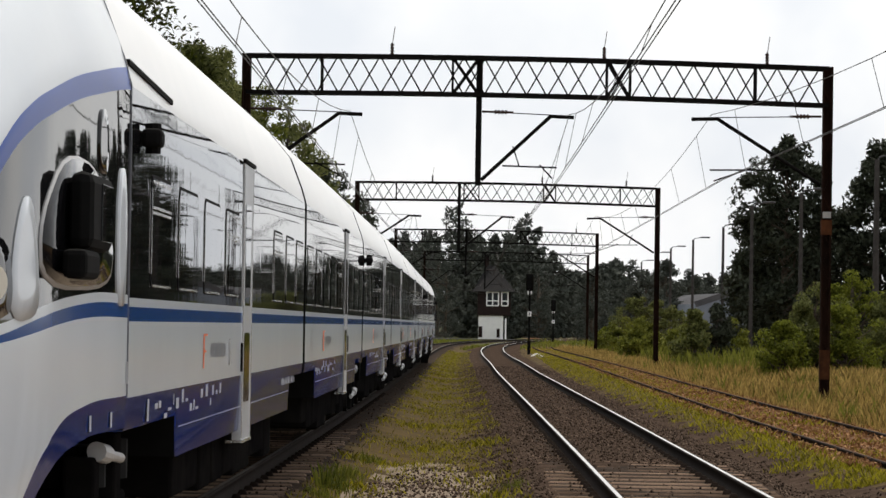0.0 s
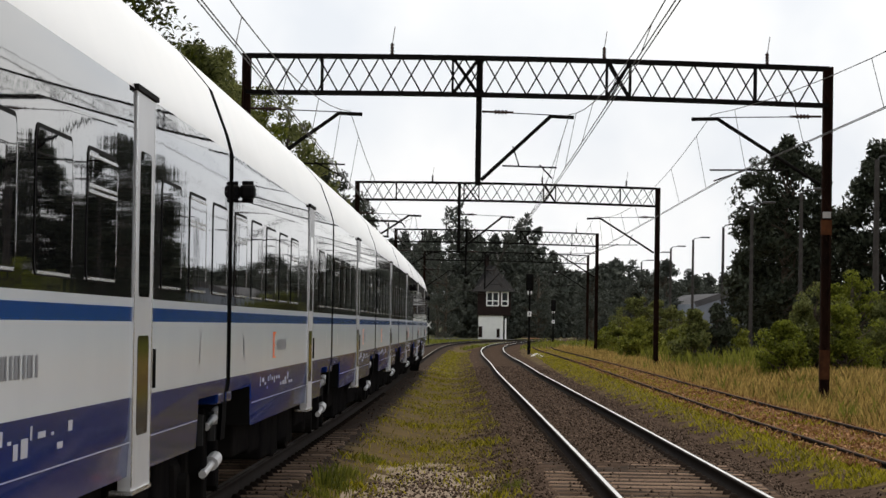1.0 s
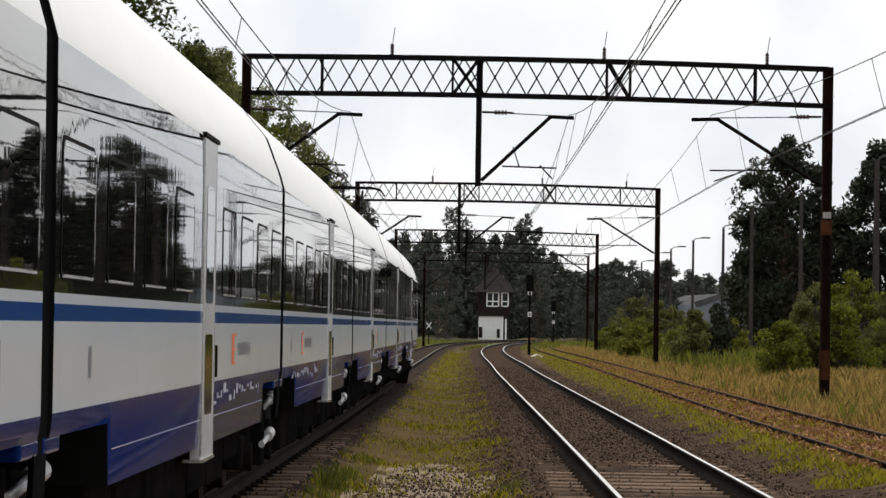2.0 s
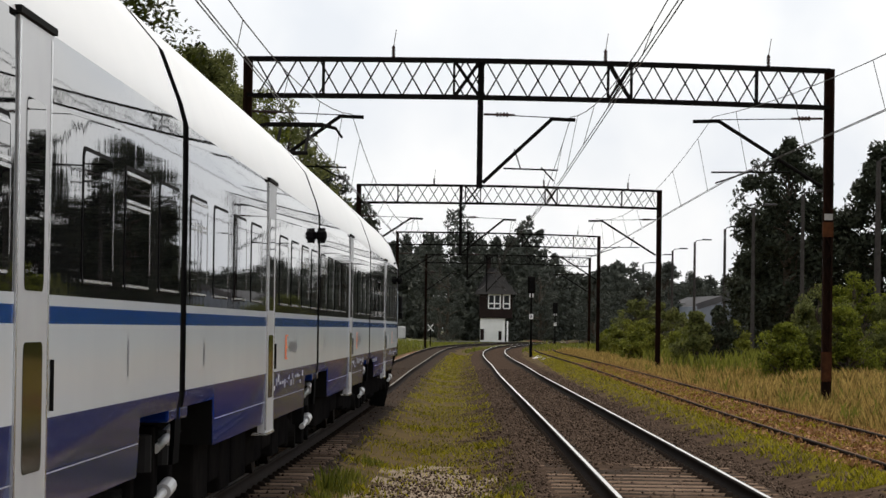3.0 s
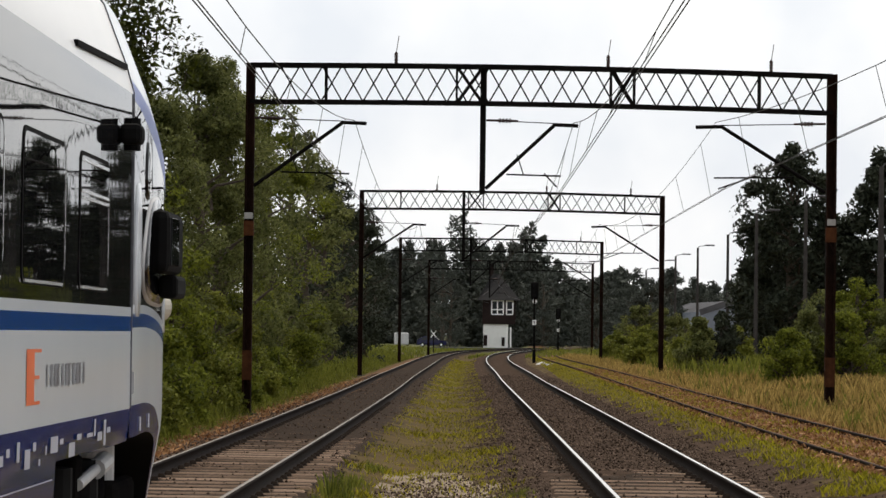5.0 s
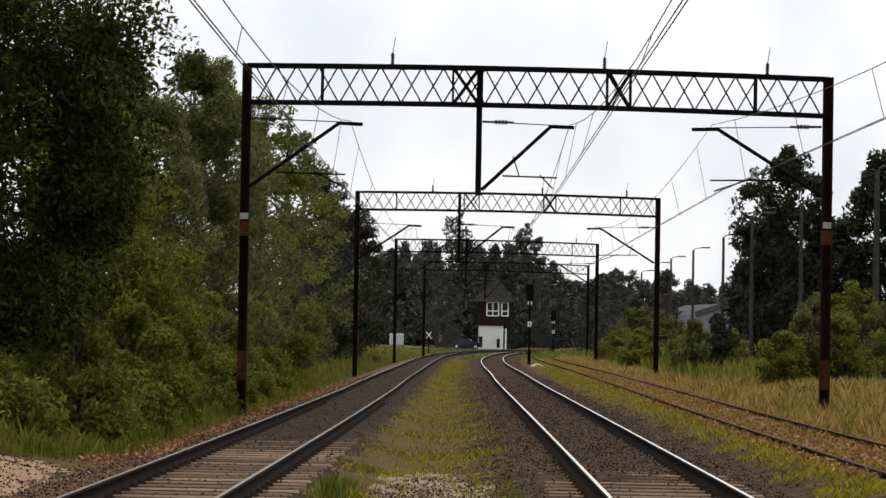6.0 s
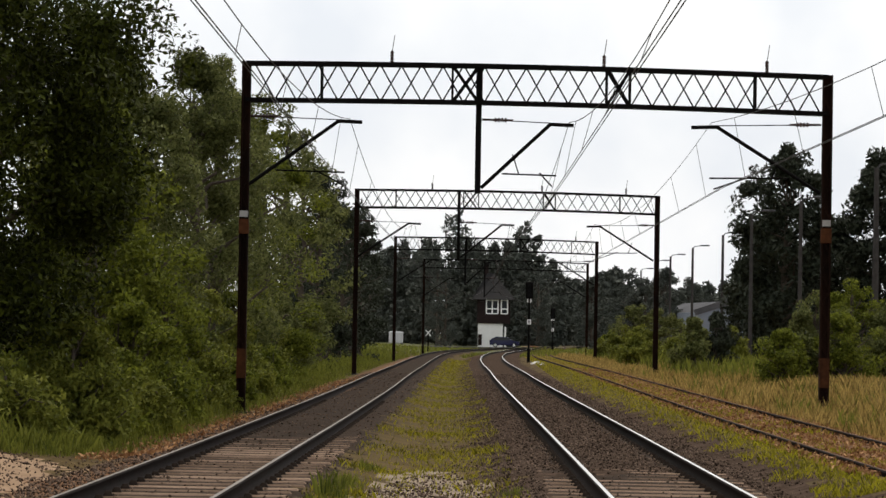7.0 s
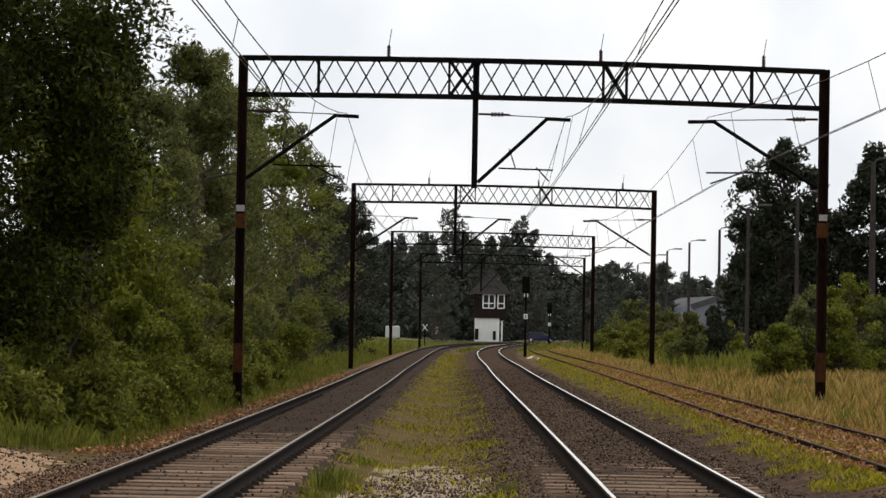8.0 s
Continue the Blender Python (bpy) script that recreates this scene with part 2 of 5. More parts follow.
def wob(x, y, s, k=0.0):
    """Smooth unevenness, about -1 to 1, without a grid."""
    return (np.sin(x * 1.7 * s + 1.3 * np.sin(y * 0.9 * s + k) + k) + np.sin(y * 1.3 * s + 1.7 * np.sin(x * 1.1 * s - k) + 2 * k) + 0.5 * np.sin((x + y) * 3.1 * s + k)) / 2.5


def ground_z(x, y):
    """The height of the ground over the plan; the rail tops lie at 0."""
    x, y = np.asarray(x, float), np.asarray(y, float)
    z = np.full(np.broadcast(x, y).shape, -0.34) + 0.03 * wob(x, y, 0.8)
    far = y + 4 * wob(x, y, 0.9, 1.0) + 3 * wob(x, y, 2.7)
    dip_l, dip_r = (-0.188 + 0.026 * np.clip((far - e) / 11, 0, 1) for e in (48, 36))
    for line, top in ((LEFT, dip_l), (RIGHT, dip_r), (THIRD, -0.085)):
        d = np.abs(x - along(line, y))
        z = np.maximum(z, top - np.clip((d - 1.25) / 1.3, 0, 1) * (0.42 + top))
    mound = np.exp(-((x + 7.6) / 1.7) ** 2 - ((y - 40) / 7.0) ** 2)
    z = z + 0.55 * mound * (1 + 0.15 * wob(x, y, 2.0))
    z = z + np.clip((-x - 6.5) / 6, 0, 1) * 0.35 * np.clip((y - 40) / 20, 0, 1)
    z = z + np.clip((x - 7.2) / 5, 0, 1) * 0.25
    return z


# ---- ground, one sheet to the horizon ----
M_BALLAST = surf("ballast_bed", (0.016, 0.011, 0.008), (0.088, 0.062, 0.048), 16.0, 0.95, bump=1.0, spec=0.0)
M_BALLAST_L = surf("oily_ballast_bed", (0.010, 0.007, 0.005), (0.050, 0.034, 0.024), 14.0, 0.95, bump=1.0, spec=0.03)
M_TURF = surf("mossy_turf_soil", (0.026, 0.019, 0.008), (0.105, 0.070, 0.026), 7.0, 0.95, bump=0.8, spec=0.05)
M_GRIT = surf("grit_and_sand", (0.085, 0.062, 0.045), (0.30, 0.24, 0.18), 13.0, 0.95, bump=0.8, spec=0.05)
M_STRAW = surf("dry_straw_soil", (0.085, 0.05, 0.018), (0.20, 0.125, 0.05), 5.0, 0.95, bump=0.6, spec=0.05)
M_LITTER = surf("brown_leaf_litter", (0.05, 0.024, 0.013), (0.17, 0.09, 0.045), 8.0, 0.95, bump=0.8, spec=0.05)
M_FIELD = surf("rough_field", (0.05, 0.055, 0.02), (0.11, 0.105, 0.04), 0.6, 0.95)


def build_ground():
    gx = np.concatenate([[-2600, -900, -300, -120, -60, -35, -22], np.arange(-16, 14.01, 0.16), [16, 20, 26, 36, 60, 120, 300, 900, 2600]])
    gy = np.concatenate([[-900, -300, -120, -60, -35], np.arange(-20, 22, 1.0), np.arange(22, 110, 0.4), np.arange(110, 260, 1.2), np.arange(260, 520, 4), [540, 600, 700, 900, 1300, 2000, 3200]])
    X, Y = np.meshgrid(gx, gy)
    Z = ground_z(X, Y)
    n, k = len(gx), len(gy)
    i = (np.arange(k - 1)[:, None] * n + np.arange(n - 1)[None, :]).ravel()
    faces = np.stack([i, i + 1, i + n + 1, i + n], 1)
    cx, cy = ((X[:-1, :-1] + X[1:, 1:]) / 2).ravel(), ((Y[:-1, :-1] + Y[1:, 1:]) / 2).ravel()
    j = 0.20 * wob(cx, cy, 2.2) + 0.22 * wob(cx, cy, 0.45, 3.0) + 0.12 * np.random.default_rng(3).normal(size=cx.shape)
    dl, dr, dt = cx - along(LEFT, cy), cx - along(RIGHT, cy), cx - along(THIRD, cy)
    idx = np.full(cx.shape, 6)
    idx[(np.abs(cx) < 60) & (cy < 330)] = 2
    idx[(dt > 0.6 + j) & (cx < 40) & (cy < 330)] = 4
    idx[(np.abs(dt) < 1.0 + j)] = 5
    idx[(np.abs(dr) < 1.95 + j * 1.2)] = 0
    idx[(dr > 0) & (dr < 2.2 + j + 0.4 * np.clip((70 - cy) / 40, 0, 1))] = 0
    idx[np.abs(np.abs(dr) - 0.7535) < 0.24 + 0.3 * j] = 1
    idx[(np.abs(dl) < 1.45 + j * 0.7)] = 1
    idx[(np.abs(dr) < 1.25) & (cy < 44 + 8 * j)] = 1
    idx[(dl < -0.7) & (dl > -1.75 + j)] = 5
    grit = ((cx + 0.62 + 0.3 * wob(cx, cy, 0.5, 2)) / 0.8) ** 2 + ((cy - 37) / 10) ** 2
    idx[(grit < 1 + j) & (np.abs(dl) > 1.5) & (np.abs(dr) > 1.6)] = 3
    idx[(cy < 33 + 2 * j) & (dl > 1.4) & (dr < -1.4)] = 3
    idx[(((cx + 7.4) / 2.3) ** 2 + ((cy - 38) / 9) ** 2 < 1.0 + j) & (dl < -1.5)] = 7
    idx[(cx > 60) | (cx < -60)] = 6
    ob = raw("ground", np.stack([X.ravel(), Y.ravel(), Z.ravel()], 1), faces, [M_BALLAST, M_BALLAST_L, M_TURF, M_GRIT, M_STRAW, M_LITTER, M_FIELD, M_SAND], None, idx, True)
    tagged(ob, "flat railway land of ballast, turf, grit and dry grass", "ground", kind="structure")


build_ground()


# ---- rails and sleepers ----
def rail_mesh(name, line, side, y0, y1, head, parent):
    """A flat-bottomed rail swept along a track's line."""
    prof = [(-0.07, -0.17), (0.07, -0.17), (0.07, -0.155), (0.012, -0.13), (0.012, -0.045), (0.036, -0.035), (0.036, -0.008), (0.022, 0.0), (-0.022, 0.0), (-0.036, -0.008), (-0.036, -0.035), (-0.012, -0.045), (-0.012, -0.13), (-0.07, -0.155)]
    ys = np.concatenate([np.arange(y0, min(250, y1), 5.0), np.arange(min(250, y1), y1 + 0.1, 4.0)])
    xs = along(line, ys)
    tx = np.gradient(xs, ys)
    k = len(prof)
    V, F, I = [], [], []
    for x, y, s in zip(xs, ys, tx):
        nx, ny = 1 / math.hypot(1, s), -s / math.hypot(1, s)
        V += [(x + nx * (side * 0.7535 + px), y + ny * (side * 0.7535 + px), pz) for px, pz in prof]
    for a in range(len(ys) - 1):
        for b in range(k):
            c = (b + 1) % k
            F.append((a * k + b, a * k + c, a * k + k + c, a * k + k + b))
            I.append(1 if b == 7 else 0)
    return raw(name, V, F, [M_RAIL, head], parent, I)


def build_track(line, y0, y1, head, label, pieces, gap, seed, sink=0.0):
    rng = random.Random(seed)
    t = tagged(new("railway_track"), label, "track", "parallel tracks", "structure")
    for side in (-1, 1):
        rail_mesh("rail", line, side, y0, y1, head, t)
    bm = bmesh.new()
    box(bm, -1.28, 1.28, -0.125, 0.125, -0.12, 0.0)
    for e in [e for e in bm.edges if all(v.co.z > -0.01 for v in e.verts)]:
        e.select = True
    bmesh.ops.bevel(bm, geom=[e for e in bm.edges if e.select], offset=0.03, segments=1, affect="EDGES")
    me = bpy.data.meshes.new("sleeper")
    bm.to_mesh(me)
    bm.free()
    me.materials.append(M_SLEEPER)
    y, n = max(y0, -14.0), 0
    far_v, far_f = [], []
    while y < min(y1, 215):
        x = float(along(line, y))
        z = -0.168 - sink - 0.005 * rng.random()
        if n < pieces:
            s = new("sleeper", me)
            s.parent = t
            s.matrix_basis = pose(x + rng.uniform(-0.03, 0.03), y, z, 0, 0, rng.uniform(-0.8, 0.8))
        else:
            o = len(far_v)
            far_v += [(x + sx * 1.28, y + sy * 0.125, z - zz) for zz in (0, 0.1) for sx, sy in ((-1, -1), (1, -1), (1, 1), (-1, 1))]
            far_f += [(o, o + 1, o + 2, o + 3), (o, o + 4, o + 5, o + 1), (o + 1, o + 5, o + 6, o + 2), (o + 3, o + 7, o + 4, o)]
        y += gap
        n += 1
    if far_f:
        tagged(raw("far_sleepers", far_v, far_f, M_SLEEPER, t), kind="stuff")
    # rail fastenings along the nearest stretch
    fv, ff = [], []
    for k in range(70):
        y = 26 + k * gap
        x = float(along(line, y))
        for side in (-1, 1):
            for o in (-0.115, 0.115):
                c, b = x + side * 0.7535 + o, len(fv)
                for zz, r in ((-0.168, 0.055), (-0.115, 0.03)):
                    fv += [(c - r, y - r, zz), (c + r, y - r, zz), (c + r, y + r, zz), (c - r, y + r, zz)]
                ff += [(b + 4, b + 5, b + 6, b + 7)] + [(b + q, b + (q + 1) % 4, b + 4 + (q + 1) % 4, b + 4 + q) for q in range(4)]
    tagged(raw("fastenings", fv, ff, M_RAIL, t), kind="stuff")
    return t


build_track(LEFT, -200, 515, M_DULL, "main line track on weathered sleepers, polished railheads", 170, 0.85, 1)
build_track(RIGHT, -40, 515, M_STEEL, "curving main track on ballast with shining railheads", 170, 0.85, 2)
build_track(THIRD, 5, 330, M_RUSTRAIL, "disused rusty siding overgrown with dry leaves", 120, 0.7, 3, 0.03)


# ---- catenary gantries ----
def gantry(y, x0, x1, top0, top1, xd, depth, left_arm, right_arm, seed):
    """A lattice beam on two masts with a hanging post and cantilever arms. The beam runs from x0 to x1."""
    g = empty("catenary_gantry", pose(0, y, 0), "black lattice steel gantry over the tracks with cantilever arms", "gantry", "catenary gantries")

    def zt(x):
        u = (x - x0) / (x1 - x0)
        return top0 + (top1 - top0) * u + 0.07 * math.sin(math.pi * u)

    for x, w in ((x0, 0.085), (x1, 0.095)):
        bm = bmesh.new()
        lo = float(ground_z(x, y)) - 0.3
        hi = zt(x) + 0.05
        for sx in (-1, 1):
            box(bm, x + sx * w - 0.022, x + sx * w + 0.022, -0.12, 0.12, lo, hi)
        z = 0.3
        k = 0
        while z < hi - 0.6:
            s = 1 if k % 2 else -1
            bar(bm, (x - s * w, -0.1, z), (x + s * w, -0.1, z + 0.42), 0.03)
            bar(bm, (x + s * w, 0.1, z), (x - s * w, 0.1, z + 0.42), 0.03)
            z += 0.42
            k += 1
        box(bm, x - w, x + w, -0.035, 0.035, lo, hi)
        part("mast", bm, M_RUSTMAST, g)
        bm = bmesh.new()
        fz = float(ground_z(x, y))
        box(bm, x - 0.35, x + 0.35, -0.35, 0.35, fz - 0.3, fz + 0.04, 0.03)
        part("foundation", bm, M_POST, g, "dark concrete mast footing")
        if seed > 1:
            continue
        bm = bmesh.new()
        box(bm, x - 0.10, x + 0.10, -0.145, -0.128, 4.35, 4.5)
        part("number_plate", bm, M_CONC, g, "small pale plate on the mast")
        bm = bmesh.new()
        box(bm, x - w - 0.03, x + w + 0.03, -0.126, 0.126, 3.95, 4.3)
        part("rust_patch", bm, M_RUSTPATCH, g, "rust-brown patch on the mast")
        bm = bmesh.new()
        box(bm, x - w - 0.026, x + w + 0.026, -0.124, 0.124, 0.5, 1.2)
        part("rust_patch", bm, M_RUSTPATCH, g, "rust-brown patch on the mast")
    # chords, each one swept bar
    for sy in (-0.22, 0.22):
        for dz in (0.0, depth):
            bm = bmesh.new()
            rings = []
            for i in range(13):
                x = x0 + (x1 - x0) * i / 12
                z = zt(x) - dz
                rings.append([bm.verts.new((x, sy + u * 0.045, z + v * 0.045)) for u, v in ((-1, -1), (1, -1), (1, 1), (-1, 1))])
            for p, q in zip(rings[:-1], rings[1:]):
                for i in range(4):
                    bm.faces.new((p[i], p[(i + 1) % 4], q[(i + 1) % 4], q[i]))
            bm.faces.new(rings[0]), bm.faces.new(rings[-1][::-1])
            bmesh.ops.recalc_face_normals(bm, faces=bm.faces)
            part("chord", bm, M_GANTRY, g)

    def strut(name, a, b, w):
        bm = bmesh.new()
        bar(bm, a, b, w)
        part(name, bm, M_GANTRY, g)

    m = 27
    for i in range(m):
        xa, xb = x0 + 0.2 + (x1 - x0 - 0.4) * i / m, x0 + 0.2 + (x1 - x0 - 0.4) * (i + 1) / m
        s = depth if i % 2 else 0
        for sy, q in ((-0.22, 0), (0.22, 1)):
            s2 = s if not q else depth - s
            strut("lattice_bar", (xa, sy, zt(xa) - s2), (xb, sy, zt(xb) - (depth - s2)), 0.035)
    for u in (0.13, 0.355, 0.405, 0.62, 0.66, 0.875):
        x = x0 + (x1 - x0) * u
        for sy in (-0.22, 0.22):
            strut("upright", (x, sy, zt(x)), (x, sy, zt(x) - depth), 0.05)
    for ua, ub in ((0.355, 0.4), (0.62, 0.66)):
        xa, xb = x0 + (x1 - x0) * ua, x0 + (x1 - x0) * ub
        for sy in (-0.22, 0.22):
            strut("brace", (xa, sy, zt(xa)), (xb, sy, zt(xb) - depth), 0.06)
            strut("brace", (xa, sy, zt(xa) - depth), (xb, sy, zt(xb)), 0.06)
    bm = bmesh.new()
    box(bm, xd - 0.07, xd + 0.07, -0.09, 0.09, 5.0, zt(xd) + 0.05)
    part("drop_post", bm, M_GANTRY, g)
    # cantilever arms: foot, head and reach
    for fx, hx, ex in ((x0 + 0.1, left_arm, left_arm + 0.55), (xd + 0.08, right_arm, right_arm + 0.55), (x1 - 0.15, x1 - 2.65, x1 - 3.25)):
        s = 1 if hx > fx else -1
        bm = bmesh.new()
        tube(bm, (fx, 0, 5.14), (hx, 0, 6.7), 0.045)
        tube(bm, (hx - 0.05 * s, 0, 6.69), (ex, 0, 6.67), 0.045)
        part("cantilever_tube", bm, M_GANTRY, g)
        bm = bmesh.new()
        tube(bm, (fx, 0, 6.78), (hx, 0, 6.72), 0.012)
        part("tie_rod", bm, M_GANTRY, g)
        bm = bmesh.new()
        for k in range(4):
            xk = fx + s * (0.3 + 0.08 * k)
            tube(bm, (xk, 0, 6.775), (xk + s * 0.05, 0, 6.774), 0.055)
        tube(bm, (fx, 0, 6.78), (fx + s * 0.75, 0, 6.768), 0.028)
        part("insulator", bm, M_INSUL, g, "brown ribbed insulator")
        bm = bmesh.new()
        mx, mz = fx + (hx - fx) * 0.3, 5.14 + 1.56 * 0.3
        tube(bm, (mx, 0, mz - 0.12), (hx + 0.15 * s, 0, 5.46), 0.02)
        tube(bm, (mx + 0.9 * s, 0, 5.52), (hx + 0.05 * s, 0, 5.2), 0.018)
        tube(bm, (mx + 0.25 * s, 0, mz + 0.35), (mx + 0.4 * s, 0, 5.5), 0.015)
        part("steady_arm", bm, M_GANTRY, g)
    for u in (0.25, 0.615, 0.895):
        x = x0 + (x1 - x0) * u
        bm = bmesh.new()
        for k in range(4):
            tube(bm, (x, 0, zt(x) + 0.05 + k * 0.07), (x, 0, zt(x) + 0.1 + k * 0.07), 0.045)
        tube(bm, (x, 0, zt(x) + 0.02), (x, 0, zt(x) + 0.34), 0.025)
        tube(bm, (x, 0, zt(x) + 0.3), (x + 0.06, 0, zt(x) + 0.72), 0.009)
        part("post_insulator", bm, M_INSUL, g, "dark upright insulator with a thin spike")
    return g


gantry(78.4, -5.80, 8.12, 8.04, 7.92, -0.22, 0.88, -3.56, 1.51, 1)
gantry(151.0, -5.97, 7.88, 8.20, 8.09, -1.26, 0.81, -3.55, 0.75, 2)
gantry(226.0, -6.22, 7.66, 8.23, 8.10, -1.38, 0.85, -3.75, 0.40, 3)
gantry(300.0, -5.60, 9.36, 8.40, 8.24, -0.06, 0.78, -3.3, 1.45, 4)


# ---- overhead wires ----
def wire_run(pts, z_sag, kind_label, radius=0.007, parent=None):
    """A hanging wire through the points, with a sag in each span."""
    cu = bpy.data.curves.new("wire", "CURVE")
    cu.dimensions, cu.bevel_depth, cu.bevel_resolution = "3D", radius, 1
    full = []
    for (a, b) in zip(pts[:-1], pts[1:]):
        for i in range(14):
            u = i / 14
            full.append((a[0] + (b[0] - a[0]) * u, a[1] + (b[1] - a[1]) * u, a[2] + (b[2] - a[2]) * u - 4 * z_sag * u * (1 - u)))
    full.append(pts[-1])
    sp = cu.splines.new("POLY")
    sp.points.add(len(full) - 1)
    for p, q in zip(sp.points, full):
        p.co = (*q, 1)
    cu.materials.append(M_WIRE)
    ob = new("wire", cu)
    ob.parent = parent
    return full


def overhead(xs, label, lift=0.0, rad=0.009, sag=1.15):
    """Carrier, contact wires and droppers over a track: xs are (y, contact x, carrier x)."""
    o = empty("overhead_line", pose(0, 0, 0), label, "overhead line", "overhead lines")
    top = wire_run([(c, y, 6.74 + lift) for y, a, c in xs], sag, "carrier", rad, o)
    low = wire_run([(a, y, 5.2 + lift) for y, a, c in xs], 0.0, "contact", rad, o)
    wire_run([(a + 0.05, y, 5.2 + lift) for y, a, c in xs], 0.0, "contact", rad, o)
    bm = bmesh.new()
    for i, (p, q) in enumerate(zip(top, low)):
        if i % 2 == 1 and p[1] > 12:
            tube(bm, p, q, 0.006, n=4)
    tagged(part("dropper_wire", bm, M_WIRE, o), kind="stuff")


overhead([(-66, -3.5, -3.4), (6, -3.05, -3.1), (78.4, -3.5, -3.3), (151, -3.6, -3.3), (226, -3.8, -3.6), (300, -3.3, -3.1), (365, -0.2, 0)], "copper overhead line above the main track")
overhead([(-66, 2.6, 2.6), (6, 2.22, 2.25), (78.4, 1.70, 1.95), (151, 0.85, 1.1), (226, 0.5, 0.75), (300, 1.6, 1.75), (365, 4.6, 4.5)], "copper overhead line above the curving track")
overhead([(-66, 9.6, 9.6), (6, 7.64, 7.55), (78.4, 5.62, 5.35), (151, 5.15, 5.0), (226, 4.75, 4.7), (300, 5.5, 5.4)], "copper overhead line above the disused siding", 0.05, 0.008, 0.82)


# ---- the train: eight cars, the noses at both ends ----
CAR = 16.75
# half section of the body: sideways, height, material up to the next point
SECTION = [(1.43, 0.78, 3), (1.44, 0.97, 3), (1.445, 1.22, 0), (1.445, 1.64, 2), (1.445, 1.72, 0), (1.445, 1.77, 1), (1.445, 2.15, 1), (1.445, 2.62, 1), (1.442, 2.93, 4), (1.40, 3.08, 4), (1.27, 3.42, 4), (1.05, 3.68, 4), (0.80, 3.90, 4), (0.45, 4.08, 4), (0.0, 4.14, 4)]
M_DOOR = surf("pale_grey_door_paint", (0.46, 0.47, 0.49), (0.54, 0.55, 0.56), 3.0, 0.25, spec=0.3)
M_ARC = surf("light_blue_gloss_paint", (0.006, 0.05, 0.30), (0.008, 0.06, 0.36), 2.0, 0.3, spec=0.2)
M_LENS = surf("clear_lamp_lens", (0.55, 0.50, 0.40), (0.7, 0.66, 0.58), 6.0, 0.1, spec=0.5)
SKINS = [M_WHITE, M_BAND, M_STRIPE, M_BLUE, M_ROOF, M_UPPER, M_RUBBER]


def side_x(z):
    return float(np.interp(z, [p[1] for p in SECTION], [p[0] for p in SECTION]))


def shell(stations, parent):
    """The body swept through stations (y, width, height, drop)."""
    loop = SECTION + [(-x, z, None) for x, z, _ in SECTION[-2::-1]]
    mats = [p[2] for p in SECTION[:-1]]
    mats = mats + mats[::-1]
    k = len(loop)
    V, F, I = [], [], []
    for y, w, hh, low in stations:
        for x, z, _ in loop:
            zz = 1.22 + (z - 1.22) * hh if z > 1.22 else 1.22 - (1.22 - z) * low
            V.append((x * w, y, zz))
    for a in range(len(stations) - 1):
        for b in range(k - 1):
            m = mats[b]
            F.append((a * k + b, a * k + k + b, a * k + k + b + 1, a * k + b + 1))
            I.append(m)
        F.append((a * k + k - 1, a * k + 2 * k - 1, a * k + k, a * k))
        I.append(6)
    for a in (0, len(stations) - 1):
        V.append((0, stations[a][0], 2.0))
        c = len(V) - 1
        for b in range(k):
            q = (a * k + b, a * k + (b + 1) % k, c, c) if a == 0 else (a * k + (b + 1) % k, a * k + b, c, c)
            F.append(q)
            I.append(6)
    me = bpy.data.meshes.new("body")
    me.from_pydata(V, [], [f[:3] if f[2] == f[3] else f for f in F])
    for m in SKINS:
        me.materials.append(m)
    me.polygons.foreach_set("material_index", I)
    me.shade_smooth()
    me.set_sharp_from_angle(angle=radians(35))
    me.update()
    ob = new("body", me)
    ob.parent = parent
    return ob


def rounded(bm, s, y0, y1, z0, z1, off, r=0.06, mi=0, thick=0.012, flat=None):
    """A round-cornered panel that follows the side of the body; s is 1 or -1."""
    pts = []
    for cy, cz, a0 in ((y1 - r, z1 - r, 0), (y0 + r, z1 - r, 90), (y0 + r, z0 + r, 180), (y1 - r, z0 + r, 270)):
        for a in (0, 30, 60, 90):
            pts.append((cy + r * math.cos(radians(a0 + a)), cz + r * math.sin(radians(a0 + a))))
    outer = [bm.verts.new((s * (flat or side_x(z) + off), y, z)) for y, z in pts]
    inner = [bm.verts.new((v.co.x - s * (thick + 0.01), v.co.y, v.co.z)) for v in outer]
    f = bm.faces.new(outer)
    f.material_index = mi
    n = len(pts)
    for i in range(n):
        f = bm.faces.new((outer[i], outer[(i + 1) % n], inner[(i + 1) % n], inner[i]))
        f.material_index = mi
    bmesh.ops.recalc_face_normals(bm, faces=bm.faces)


